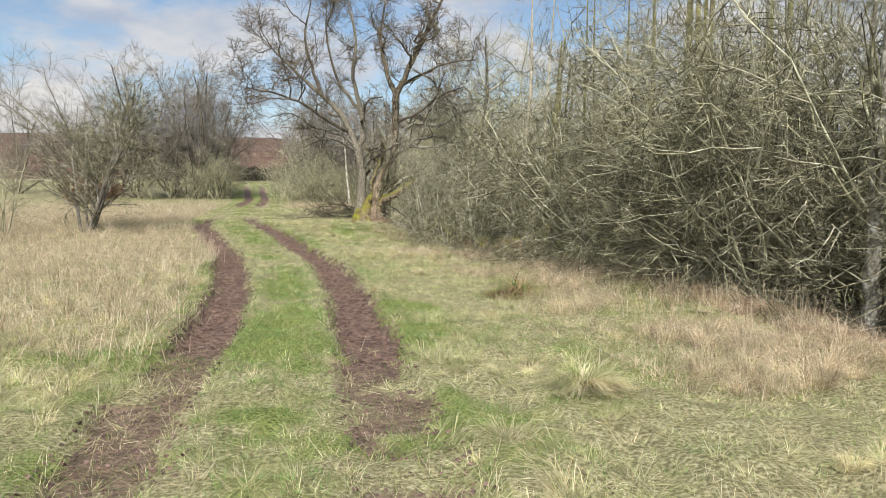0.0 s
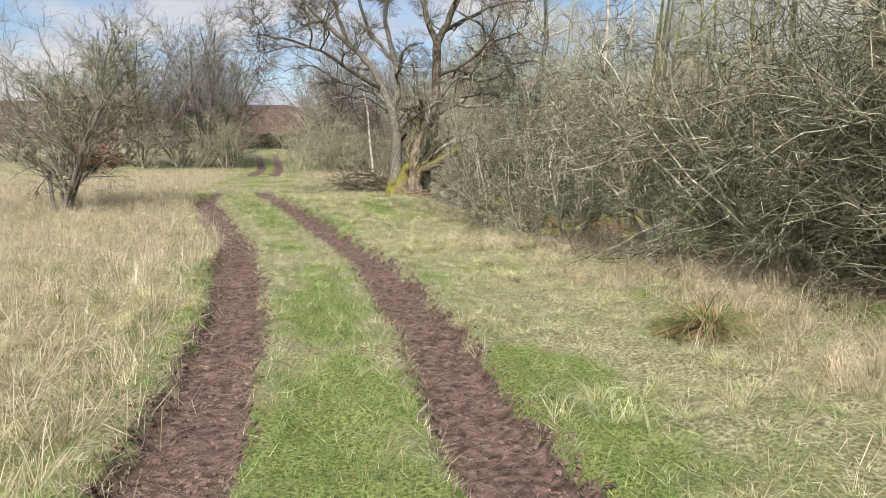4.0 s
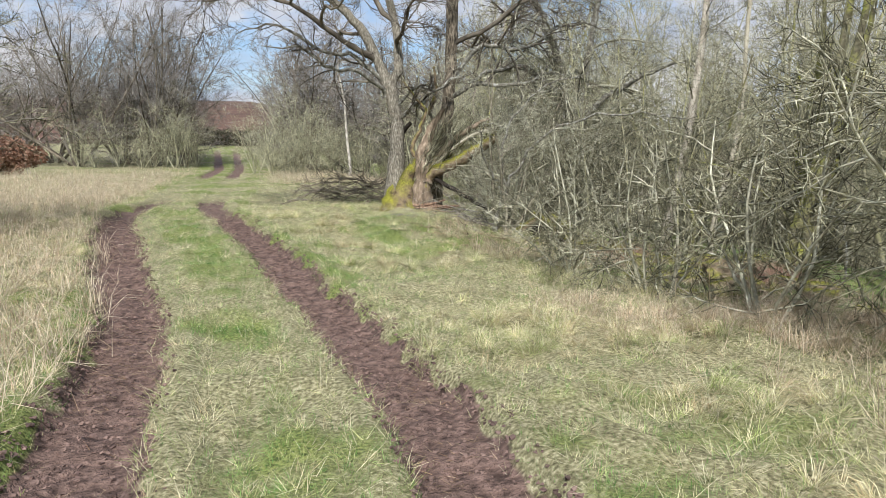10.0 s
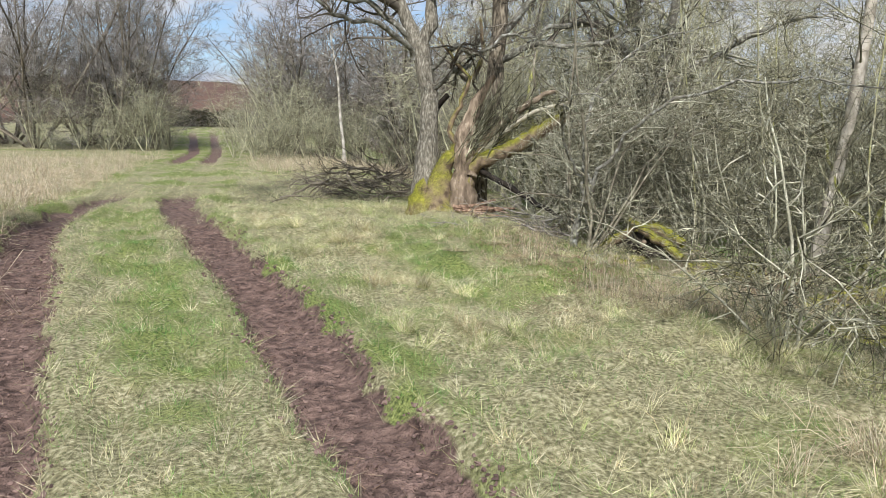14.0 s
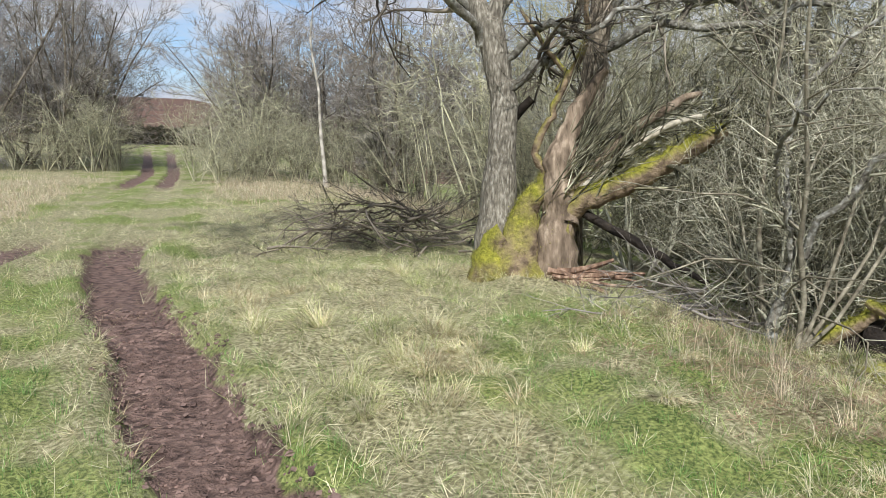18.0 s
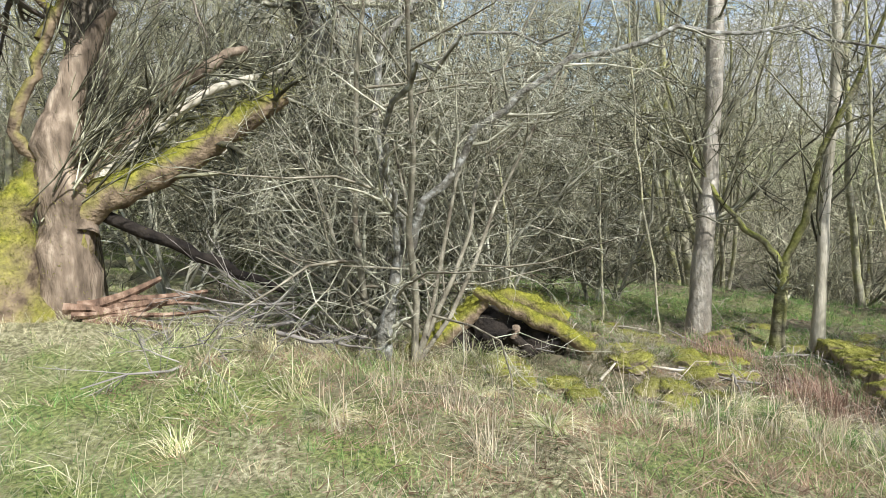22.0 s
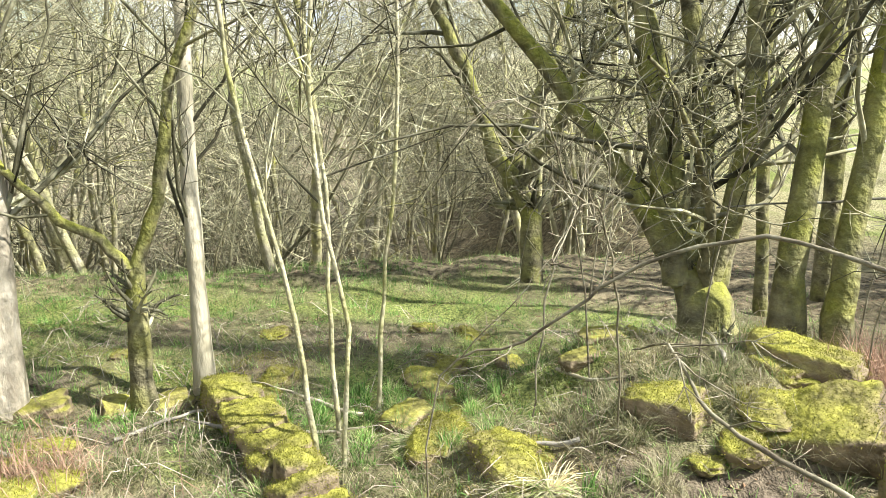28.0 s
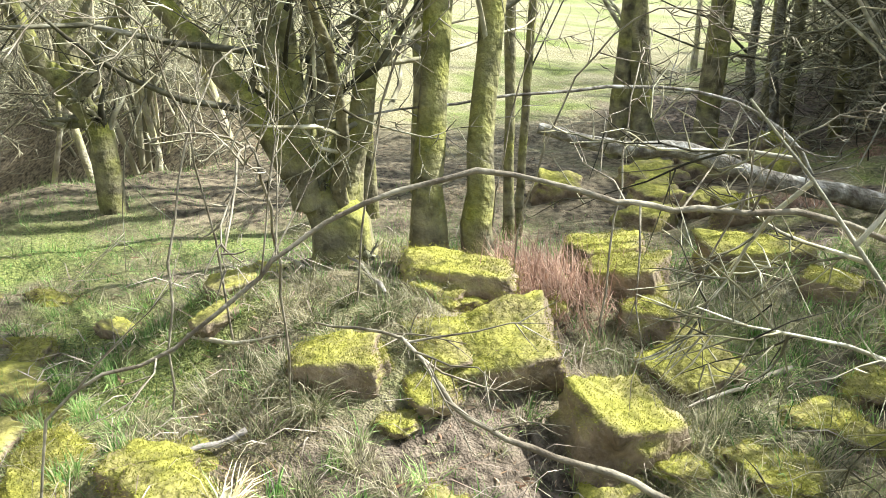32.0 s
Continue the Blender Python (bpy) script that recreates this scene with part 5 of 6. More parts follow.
trunk_tree("ash_tree", "stout pair of grey-green trunks behind the mossy blocks", [
    limb([(7.25, 19.80, g(7.25, 19.8) - 0.1), (7.28, 19.78, 0.4), (7.42, 19.62, 1.3), (7.6, 19.5, 2.6), (7.8, 19.4, 5.5)], [0.12, 0.078, 0.068, 0.056, 0.02], 0.008, 47),
    limb([(7.08, 19.62, g(7.08, 19.62) - 0.1), (7.12, 19.6, 0.4), (7.32, 19.38, 1.3), (7.5, 19.2, 2.6), (7.7, 18.9, 5.5)], [0.105, 0.068, 0.06, 0.05, 0.02], 0.008, 48)], M_GREENBARK, M_TWIG, 14, (0.16, 0.32), 47, levels=3, shift=(-0.07, -0.08), thin=0.3)
for n, (x, y, rr, lx, ly) in enumerate([(9.35, 15.3, 0.10, 0.0, 0.05), (9.05, 15.2, 0.11, 0.35, 0.1), (8.7, 14.7, 0.12, 0.02, 0.0), (9.3, 12.2, 0.08, 0.05, 0.1), (8.9, 12.5, 0.085, 0.1, 0.0), (8.0, 13.2, 0.06, 0.1, 0.0), (9.6, 17.8, 0.08, 0.0, 0.0), (9.2, 18.6, 0.05, 0.1, 0.1), (7.9, 18.4, 0.035, 0.1, 0.05), (8.2, 18.0, 0.03, -0.05, 0.05)]):
    z0 = g(x, y)
    trunk_tree("alder_tree", "dark upright trunk against the bright meadow", [limb([(x, y, z0 - 0.1), (x + lx * 0.3, y + ly * 0.3, z0 + 0.6), (x + lx, y + ly, z0 + 2.2), (x + lx * 1.6, y + ly * 1.5, z0 + 4.5), (x + lx * 2, y + ly * 2, z0 + 7.5)], [rr * 1.3, rr, rr * 0.9, rr * 0.75, rr * 0.3], 0.004, 60 + n)], M_GREENBARK, M_TWIG, 12, (0.16, 0.32), 60 + n, levels=3, thin=0.3)

for n, (x, y, rr, lx, ly) in enumerate([(6.95, 7.55, 0.085, 0.25, 0.1), (8.3, 11.9, 0.06, 0.1, -0.2), (8.9, 12.8, 0.05, 0.35, 0.1), (9.3, 8.8, 0.06, -0.2, 0.3), (8.6, 9.9, 0.045, 0.3, 0.0), (9.9, 11.6, 0.06, 0.1, 0.2)]):
    z0 = g(x, y)
    trunk_tree("lichened_tree", "upright tree with yellow-grey lichened bark behind the bank", [limb([(x, y, z0 - 0.15), (x + lx * 0.3, y + ly * 0.3, z0 + 1.0), (x + lx * 0.5, y + ly, z0 + 2.6), (x + lx * 1.3, y + ly * 1.2, z0 + 4.6), (x + lx * 1.5, y + ly * 2, z0 + 7.5)], [rr * 1.3, rr, rr * 0.9, rr * 0.7, rr * 0.25], 0.02, 420 + n)], M_LICHEN, M_TWIG, 22, (0.14, 0.34), 420 + n, span=(0.15, 1.0), levels=3, thin=0.35)
OT = g(7.9, 28.2)
trunk_tree("old_pale_tree", "old tree with pale lichened limbs arching in all directions", [
    limb([(7.9, 28.2, OT - 0.2), (7.85, 28.15, OT + 1.0), (7.75, 28.1, OT + 2.2)], [0.26, 0.19, 0.16], 0.012, 401),
    limb([(7.75, 28.1, OT + 2.1), (7.2, 27.9, OT + 3.1), (6.3, 27.6, OT + 3.6), (5.5, 27.3, OT + 3.5), (4.9, 27.1, OT + 3.2)], [0.11, 0.085, 0.06, 0.04, 0.018], 0.03, 402),
    limb([(7.75, 28.1, OT + 2.1), (7.4, 28.0, OT + 3.6), (6.8, 27.8, OT + 4.8), (6.0, 27.5, OT + 5.6), (5.2, 27.0, OT + 5.9)], [0.12, 0.095, 0.07, 0.045, 0.018], 0.03, 403),
    limb([(7.75, 28.1, OT + 2.1), (8.0, 27.9, OT + 3.8), (8.1, 27.6, OT + 5.4), (7.9, 27.2, OT + 7.2)], [0.12, 0.09, 0.065, 0.025], 0.03, 404),
    limb([(7.75, 28.1, OT + 2.2), (8.4, 27.6, OT + 3.0), (9.2, 27.0, OT + 3.6), (10.0, 26.4, OT + 3.8)], [0.10, 0.075, 0.05, 0.02], 0.03, 405)],
    M_LICHEN, M_PALETWIG, 16, (0.2, 0.45), 401, span=(0.2, 1.0), thin=0.45)

# saplings before the mound
for n, (x, y, lx, ly, h) in enumerate([(6.9, 22.1, 0.6, 0.6, 4.4), (6.92, 21.98, 1.0, -0.1, 4.2), (7.3, 22.0, 0.4, 0.2, 3.8), (7.6, 21.8, 0.4, -0.4, 4.2), (7.2, 23.9, -0.3, 0.3, 4.2), (6.9, 25.2, -0.5, 0.1, 4.4), (7.7, 24.6, 0.2, 0.3, 4.4)]):
    z0 = g(x, y)
    trunk_tree("sapling", "thin bare pale sapling by the ruined wall", [limb([(x, y, z0 - 0.05), (x + lx * 0.12 + pick.normal(0, 0.03), y + ly * 0.12 + pick.normal(0, 0.03), z0 + h * 0.15), (x + lx * 0.3 + pick.normal(0, 0.07), y + ly * 0.35 + pick.normal(0, 0.07), z0 + h * 0.4), (x + lx * 0.6 + pick.normal(0, 0.1), y + ly * 0.7 + pick.normal(0, 0.1), z0 + h * 0.7), (x + lx, y + ly, z0 + h)], [0.013, 0.011, 0.010, 0.008, 0.004], 0.008, 80 + n)], M_POLE, M_TWIG, 20, (0.18, 0.36), 80 + n, "sapling", 6, (30, 75), (0.36, 1.0), 3, thin=0.5)
for n, (x, y, lx, ly, h) in enumerate([(6.55, 20.85, -0.5, 0.35, 1.1), (6.9, 20.35, -0.6, -0.25, 1.5), (6.75, 19.6, -0.5, -0.3, 1.3), (6.3, 19.5, 0.35, -0.6, 1.2), (7.2, 20.75, -0.35, 0.5, 1.4), (6.05, 19.3, -0.35, -0.5, 1.1), (7.2, 19.3, -0.3, -0.5, 1.6), (7.0, 21.1, 0.2, -0.5, 1.3)]):
    z0 = g(x, y)
    trunk_tree("briar", "thin arching bare briar stem among the stones", [limb([(x, y, z0 - 0.04), (x + lx * 0.15, y + ly * 0.15, z0 + h * 0.45), (x + lx * 0.5, y + ly * 0.5, z0 + h * 0.85), (x + lx, y + ly, z0 + h), (x + lx * 1.5, y + ly * 1.5, z0 + h * 0.9)], [0.005, 0.0046, 0.004, 0.003, 0.002], 0.007, 300 + n)], M_BRIAR, M_BRIAR, 9, (0.12, 0.3), 300 + n, "briar", 5, (25, 70), levels=2)

# fallen branches over the stones
log("fallen_log", [(7.75, 18.35, 0.42), (7.4, 18.1, 0.34), (7.05, 17.75, 0.32), (6.66, 17.4, 0.18), (6.0, 16.8, 0.05), (5.5, 16.3, -0.05)], [0.035, 0.05, 0.055, 0.06, 0.065, 0.05], M_LICHEN, "grey lichen-spotted fallen trunk lying across stones", 71)
log("fallen_branch", [(6.34, 21.7, g(6.34, 21.7) + 0.02), (6.33, 21.62, 0.39), (6.17, 21.36, 0.56), (6.09, 21.17, 0.73), (6.02, 21.01, 0.86), (5.82, 20.72, 0.98), (5.59, 20.5, 0.93), (5.44, 20.34, 0.91), (5.13, 19.99, 0.85), (4.9, 19.5, 0.4), (4.8, 19.2, g(4.8, 19.2))], [0.003, 0.004, 0.005, 0.006, 0.006, 0.007, 0.007, 0.008, 0.008, 0.009, 0.009], M_BRIAR, "long thin bare fallen branch arching over the stones", 72, 6, 0.006, "branch", 16)
log("fallen_branch", [(6.2, 20.95, 0.5), (5.61, 21.1, 0.75), (5.53, 21.07, 0.66), (5.41, 20.99, 0.57), (5.26, 20.85, 0.51), (5.11, 20.73, 0.40), (4.9, 20.5, g(4.9, 20.5))], [0.003, 0.004, 0.005, 0.006, 0.007, 0.008, 0.009], M_BRIAR, "bare grey branch sloping down into the grass", 73, 6, 0.004, "branch", 9)
log("fallen_branch", [(7.56, 20.09, 0.71), (7.34, 19.6, 0.76), (7.11, 19.06, 0.81), (6.81, 18.44, 0.82), (6.52, 18.06, 0.71), (6.33, 17.8, 0.48), (6.24, 17.71, 0.25)], [0.004, 0.006, 0.008, 0.010, 0.011, 0.012, 0.012], M_LICHEN, "grey dead branch arching above the tumbled stones", 74, 6, 0.004, "branch", 14)
for n in range(26):
    x, y = pick.uniform(5.4, 7.6), pick.uniform(18.6, 24.5)
    a = pick.uniform(0, 6.28)
    L = pick.uniform(0.3, 0.9)
    pts = [(x + math.cos(a) * L * u, y + math.sin(a) * L * u, g(x + math.cos(a) * L * u, y + math.sin(a) * L * u) + 0.02 + 0.03 * u) for u in (0, 0.5, 1)]
    log("dead_stick", pts, [0.012, 0.010, 0.004], M_PALE if n % 2 else M_GREYTWIG, "dead stick lying in the leaf litter", 100 + n, 5, 0.004, "stick")

# shrub that hangs over the hollow, and bare scrub beside the mound
bush("shrub", (4.95, 25.05, g(4.95, 25.05)), "old leafless hawthorn arching low over the hollow stump", 91, 3.3, 6, 0.7, (M_BRIAR, M_PALETWIG), 1.3, thick=0.75, fine=0.5)
bush("shrub", (6.7, 26.6, g(6.7, 26.6)), T_LABEL, 92, 3.8, 8, 0.6)
for n, spot in enumerate([(5.8, 26.2), (7.6, 27.5), (7.2, 25.6), (8.2, 26.2), (9.2, 25.2), (5.9, 28.6)]):
    strewn(thicket[n % 4], [spot], pick, (0.85, 1.15))

HT = g(4.75, 25.35)
trunk_tree("leaning_hawthorn", "crooked old hawthorn with pale boughs reaching over the hollow", [
    limb([(4.85, 25.1, HT - 0.1), (4.9, 25.05, HT + 0.35), (5.02, 25.0, HT + 0.8)], [0.06, 0.045, 0.04], 0.008, 431),
    limb([(5.02, 25.0, HT + 0.75), (5.2, 24.7, HT + 1.35), (5.6, 24.2, HT + 1.85), (6.2, 23.5, HT + 2.15), (6.9, 22.7, HT + 2.1), (7.4, 22.0, HT + 1.9)], [0.03, 0.026, 0.022, 0.017, 0.011, 0.005], 0.03, 432),
    limb([(5.02, 25.0, HT + 0.75), (5.0, 25.2, HT + 1.4), (5.3, 25.3, HT + 2.2), (5.9, 25.0, HT + 2.8), (6.6, 24.4, HT + 3.0)], [0.03, 0.025, 0.02, 0.014, 0.006], 0.03, 433),
    limb([(5.02, 25.0, HT + 0.7), (4.7, 24.9, HT + 1.1), (4.4, 24.6, HT + 1.6), (4.3, 24.1, HT + 1.9), (4.5, 23.6, HT + 2.0)], [0.025, 0.02, 0.016, 0.011, 0.005], 0.03, 434)],
    M_LICHEN, M_PALETWIG, 16, (0.10, 0.26), 431, span=(0.12, 1.0), thin=0.5)

# ---- copper-leaved hedge ----
def leafy(name, at, size, label, seed, count, mat, leaf=0.09, category="hedge"):
    ob = thing(name, at, label, category)
    r = np.random.default_rng(seed)
    P, R = grow(r, r.uniform(-1, 1, (14, 3)) * (size[0] * 0.4, size[1] * 0.3, 0), np.array([[0, 0, 1.0]]) + r.normal(0, 0.3, (14, 3)), np.full(14, size[2] * 0.95), np.full(14, 0.02), 6, 0.15)
    c = sprout(r, P, R, 8, (0.1, 1), (30, 70), (0.3, 0.6), 4, 0.2, 0.0, 0.5, 0.004)
    place("stem", mesh_from("stem", *joined([tubes(P, R, 5), tubes(*c, 3)])), M_GREYTWIG, ob)
    d = r.normal(0, 1, (count, 3))
    d /= np.linalg.norm(d, axis=1, keepdims=True)
    q = d * r.uniform(0.35, 1.0, (count, 1)) ** 0.5 * (1 + 0.25 * np.sin(d[:, :1] * 7 + d[:, 1:2] * 5))
    q = q * np.array(size) * 0.5 + (0, 0, size[2] * 0.55)
    u, w = r.normal(0, 1, (count, 3)), r.normal(0, 1, (count, 3))
    u /= np.linalg.norm(u, axis=1, keepdims=True)
    w -= (w * u).sum(1, keepdims=True) * u
    w /= np.linalg.norm(w, axis=1, keepdims=True)
    s = leaf * r.uniform(0.6, 1.2, (count, 1))
    v = np.stack([q - u * s, q + w * s * 0.55, q + u * s, q - w * s * 0.55], 1).reshape(-1, 3)
    place("foliage", mesh_from("foliage", v, np.arange(count * 4).reshape(-1, 4), False), mat, ob)
    return ob


M_HEDGE = blades("dark_hedge_leaves", [(0.035, 0.04, 0.022), (0.07, 0.068, 0.038), (0.11, 0.085, 0.055)])
hedge = leafy("hedge_shrub", (-11, 93, g(-11, 93)), (2.6, 1.5, 1.7), "clipped dark hedge shrub at the edge of the ploughed field", 5, 1500, M_HEDGE, 0.13)
for n in range(1, 14):
    copy_thing(hedge, pose(-11 + 1.9 * n, 93 + pick.uniform(-0.4, 0.4), g(-11 + 1.9 * n, 93) + pick.uniform(-0.2, 0.1), 0, 0, pick.uniform(-15, 15)))
leafy("beech_hedge", (-9.8, 47.4, g(-9.8, 47.4)), (3.0, 1.6, 1.5), "low hedge holding dry copper-brown leaves", 1, 5200, M_LEAF, 0.09)


# ---- grass, bracken and litter ----
def sow(name, label, count, inside, size, tilt, width, mat, seed, curl=0.5, short=False, box=(-9, 11, -1, 46), density=2.5, tuft=0.0, pull=0.6, kind="stuff"):
    """Blades over the ground, thickest near the path: each one a narrow bent strip."""
    r = np.random.default_rng(seed)
    xs, ys = [], []
    got = 0
    while got < count:
        x, y = r.uniform(box[0], box[1], 400000), r.uniform(box[2], box[3], 400000)
        line_x = np.interp(y, [0, 18, 21, 22.3], [0, 0.2, 0.4, 2.5])
        d = np.where(y < 21, np.abs(x - line_x), np.minimum(np.hypot(x - np.clip(x, 0.3, 4.5), y - 22.2), 99))
        p = np.clip(density / np.maximum(d, density), 0, 1) ** 1.4 * inside(x, y)
        ok = r.uniform(0, 1, len(x)) < p
        xs.append(x[ok])
        ys.append(y[ok])
        got += ok.sum()
    x, y = np.concatenate(xs)[:count], np.concatenate(ys)[:count]
    n = len(x)
    if tuft:
        u, w = np.floor(x / tuft), np.floor(y / tuft)
        cx, cy = (u + 0.2 + 0.6 * lattice(u, w, seed + 40)) * tuft, (w + 0.2 + 0.6 * lattice(u, w, seed + 41)) * tuft
        out_x, out_y = x - cx, y - cy
        tight = pull * (0.4 + 0.6 * lattice(u, w, seed + 42))
        x, y = x - out_x * tight, y - out_y * tight
    z = height(x, y)
    clump = 0.75 + 0.5 * (rough_noise(x, y, 0.5, seed + 3, 2) * 0.5 + 0.5)
    L = r.uniform(*size, n) * clump
    a = r.uniform(0, 2 * np.pi, n) * 0.6 + rough_noise(x, y, 0.9, seed + 1, 2) * 4
    if tuft:
        a = np.arctan2(out_y, out_x) + r.normal(0, 1.1, n)
        L = L * (0.7 + 0.6 * lattice(u, w, seed + 43))
    b = np.radians(r.uniform(*tilt, n))
    away = np.stack([np.cos(a), np.sin(a), np.zeros(n)], 1)
    up = np.array([[0, 0, 1.0]])
    side = np.stack([-np.sin(a), np.cos(a), np.zeros(n)], 1) * (r.uniform(*width, n) / 2)[:, None]
    turn = r.uniform(-0.8, 0.8, n)[:, None]
    side = side * np.cos(turn) + up * np.linalg.norm(side, axis=1, keepdims=True) * np.sin(turn)
    root = np.stack([x, y, z - 0.01], 1)
    m = root + (away * np.sin(b * 0.7)[:, None] + up * np.cos(b * 0.7)[:, None]) * (L * 0.55)[:, None]
    b2 = np.minimum(b * (1 + curl), 1.75)
    t = m + (away * np.sin(b2)[:, None] + up * np.cos(b2)[:, None]) * (L * 0.45)[:, None]
    t[:, 2] = np.maximum(t[:, 2], z + 0.004)
    v = np.stack([root - side, root + side, m + side * 0.75, m - side * 0.75, t - side * 0.12, t + side * 0.12], 1).reshape(-1, 3)
    k = np.arange(n)[:, None] * 6
    f = np.concatenate([k + (0, 1, 2, 3), k + (3, 2, 5, 4)], 0)
    if short:
        v = np.stack([root - side, root + side, t + side * 0.2, t - side * 0.2], 1).reshape(-1, 3)
        f = np.arange(n * 4).reshape(-1, 4)
    ob = place(name, mesh_from(name, v, f, False), mat)
    return tagged(ob, label, "grass", kind=kind)


def clear_of_mud(x, y):
    bare, off = rut_depth(x, y)
    return (1 - bare * fade(0.33, 0.23, off)) * (1 - under_tree(x, y))


def on_bank(x, y):
    return x - np.interp(y, EDGE_Y, EDGE_X)


def tall_patch(x, y):
    left = fade(-1.05, -1.6, x - track(y) + 0.4 * rough_noise(x, y, 1.5, 41)) * fade(6.0, 8.5, y) * fade(52, 44, y)
    right = 0.3 * fade(3.6, 4.8, x) * fade(6.6, 5.8, x) * fade(6, 9, y) * fade(19, 16, y)
    far = fade(1.6, 2.6, x - track(y)) * fade(36, 41, y) * fade(50, 46, y)
    return np.clip(left + right + far, 0, 1)


sow("dead_grass", "matted pale dead grass over the meadow", 380000, lambda x, y: (1 - 0.85 * lush(x, y)) * (1 - shaded_soil(x, y)) * clear_of_mud(x, y) * fade(0.9, 0.1, on_bank(x, y)), (0.06, 0.17), (35, 90), (0.0022, 0.0044), M_STRAW, 1, short=True, box=(-9, 7, 1, 46), density=5.0, tuft=0.26, pull=0.7)
sow("tufted_grass", "longer tumbled straw tufts in the meadow", 90000, lambda x, y: fade(0.0, 0.4, rough_noise(x, y, 0.8, 77, 2)) * (1 - 0.6 * lush(x, y)) * (1 - shaded_soil(x, y)) * clear_of_mud(x, y) * fade(0.8, 1.6, np.abs(x - track(y))) * fade(0.9, 0.1, on_bank(x, y)), (0.12, 0.30), (42, 92), (0.0022, 0.0042), M_STRAW, 8, box=(-6, 7, 2, 40), tuft=0.42, pull=0.75)
sow("green_grass", "short green meadow grass between and beside the ruts", 230000, lambda x, y: (0.15 + lush(x, y)) * (1 - 0.8 * shaded_soil(x, y)) * clear_of_mud(x, y) * fade(0.9, 0.1, on_bank(x, y)), (0.03, 0.09), (15, 78), (0.0022, 0.0044), M_GREEN, 2, short=True, tuft=0.18, pull=0.45, box=(-6, 7, 1, 46))
sow("rut_grass", "trampled straw and grass lying in the wheel ruts", 7000, lambda x, y: (1 - clear_of_mud(x, y)) * fade(0.0, 0.5, rough_noise(x, y, 0.7, 55, 2) + 0.5 * fade(8, 6, y)), (0.04, 0.14), (70, 90), (0.003, 0.006), M_LITTER, 9, short=True, box=(-3, 3, 2, 33))
sow("tall_dead_grass", "tall pinkish-straw dead grass beside the track", 110000, tall_patch, (0.24, 0.60), (22, 88), (0.003, 0.007), M_TALL, 3, 0.8, density=9, box=(-16, 9, 4, 54), tuft=0.5, pull=0.55)
sow("verge_grass", "tangled pinkish straw tufts along the foot of the thicket", 25000, lambda x, y: fade(-3.4, -1.9, on_bank(x, y) + 0.5 * rough_noise(x, y, 1.2, 91, 2)) * fade(0.3, -0.3, on_bank(x, y)) * fade(0.0, 0.35, 0.25 + rough_noise(x, y, 0.9, 92, 2)), (0.16, 0.42), (25, 90), (0.0025, 0.005), M_TALL, 21, 0.8, density=9, box=(2.4, 6.8, 5, 18.5), tuft=0.42, pull=0.7)
sow("woodland_grass", "thin green grass and moss on the woodland floor", 100000, lambda x, y: fade(-0.3, 0.8, on_bank(x, y)) * fade(17, 18.5, y) * np.clip(lush(x, y) + 0.1, 0, 1), (0.03, 0.10), (15, 80), (0.003, 0.006), M_GREEN, 4, short=True, density=7, tuft=0.2, pull=0.6, box=(4.5, 14.5, 16.5, 29))
sow("woodland_dead_grass", "sprawling dead grass among the tumbled stones", 36000, lambda x, y: fade(-0.5, 0.3, on_bank(x, y)) * (0.25 + 0.75 * fade(8.2, 6.5, x)) * fade(17, 18.5, y) * fade(-0.4, 0.3, rough_noise(x, y, 0.7, 66, 2)), (0.06, 0.20), (40, 92), (0.002, 0.004), M_MOUND, 5, density=4, box=(4.5, 12, 16.5, 27), tuft=0.34, pull=0.7)
sow("leaf_litter", "brown fallen leaves and twigs on the bank", 46000, lambda x, y: fade(0.0, 0.8, on_bank(x, y)) * (1 - 0.6 * lush(x, y)), (0.02, 0.06), (65, 92), (0.008, 0.020), M_LITTER, 6, short=True, density=7, box=(4.5, 14, 1, 29))
sow("dead_bracken", "collapsed red-brown dead bracken on the mound", 3000, lambda x, y: np.exp(-(((x - 6.75) / 0.22) ** 2 + ((y - 19.35) / 0.26) ** 2)) + 0.4 * np.exp(-(((x - 6.1) / 0.22) ** 2 + ((y - 22.5) / 0.25) ** 2)) + 0.3 * np.exp(-(((x - 6.9) / 0.2) ** 2 + ((y - 23.3) / 0.2) ** 2)), (0.12, 0.36), (10, 85), (0.003, 0.007), M_BRACKEN, 7, density=9, box=(5.5, 8, 18.5, 24.5))
sow("bank_bracken", "reddish dead bracken along the top of the bank", 14000, lambda x, y: fade(-0.15, 0.2, rough_noise(x, y, 1.4, 88, 2)) * fade(-0.7, -0.2, on_bank(x, y)) * fade(1.2, 0.5, on_bank(x, y)), (0.08, 0.28), (55, 92), (0.004, 0.010), M_BRACKEN, 12, density=9, box=(4, 8, 4, 17), tuft=0.4)
sow("verge_stalks", "upright straw stalks at the foot of the thicket", 2200, lambda x, y: fade(-0.1, 0.3, rough_noise(x, y, 0.9, 34, 2)) * fade(-1.6, -0.8, on_bank(x, y)) * fade(0.6, 0.0, on_bank(x, y)), (0.2, 0.55), (5, 60), (0.003, 0.005), M_TALL, 13, 0.6, density=9, box=(3.4, 7, 5, 17), tuft=0.5, pull=0.8)
sow("dry_stalks", "grey-brown dead stalks standing in front of the ruined wall", 2800, lambda x, y: fade(-0.25, 0.25, rough_noise(x, y, 0.8, 35, 2)) * fade(3.0, 3.8, x) * fade(6.2, 5.6, x), (0.12, 0.40), (3, 70), (0.002, 0.004), M_TALL, 22, 0.6, density=9, box=(3.0, 6.3, 20.9, 24.4), tuft=0.3, pull=0.6)
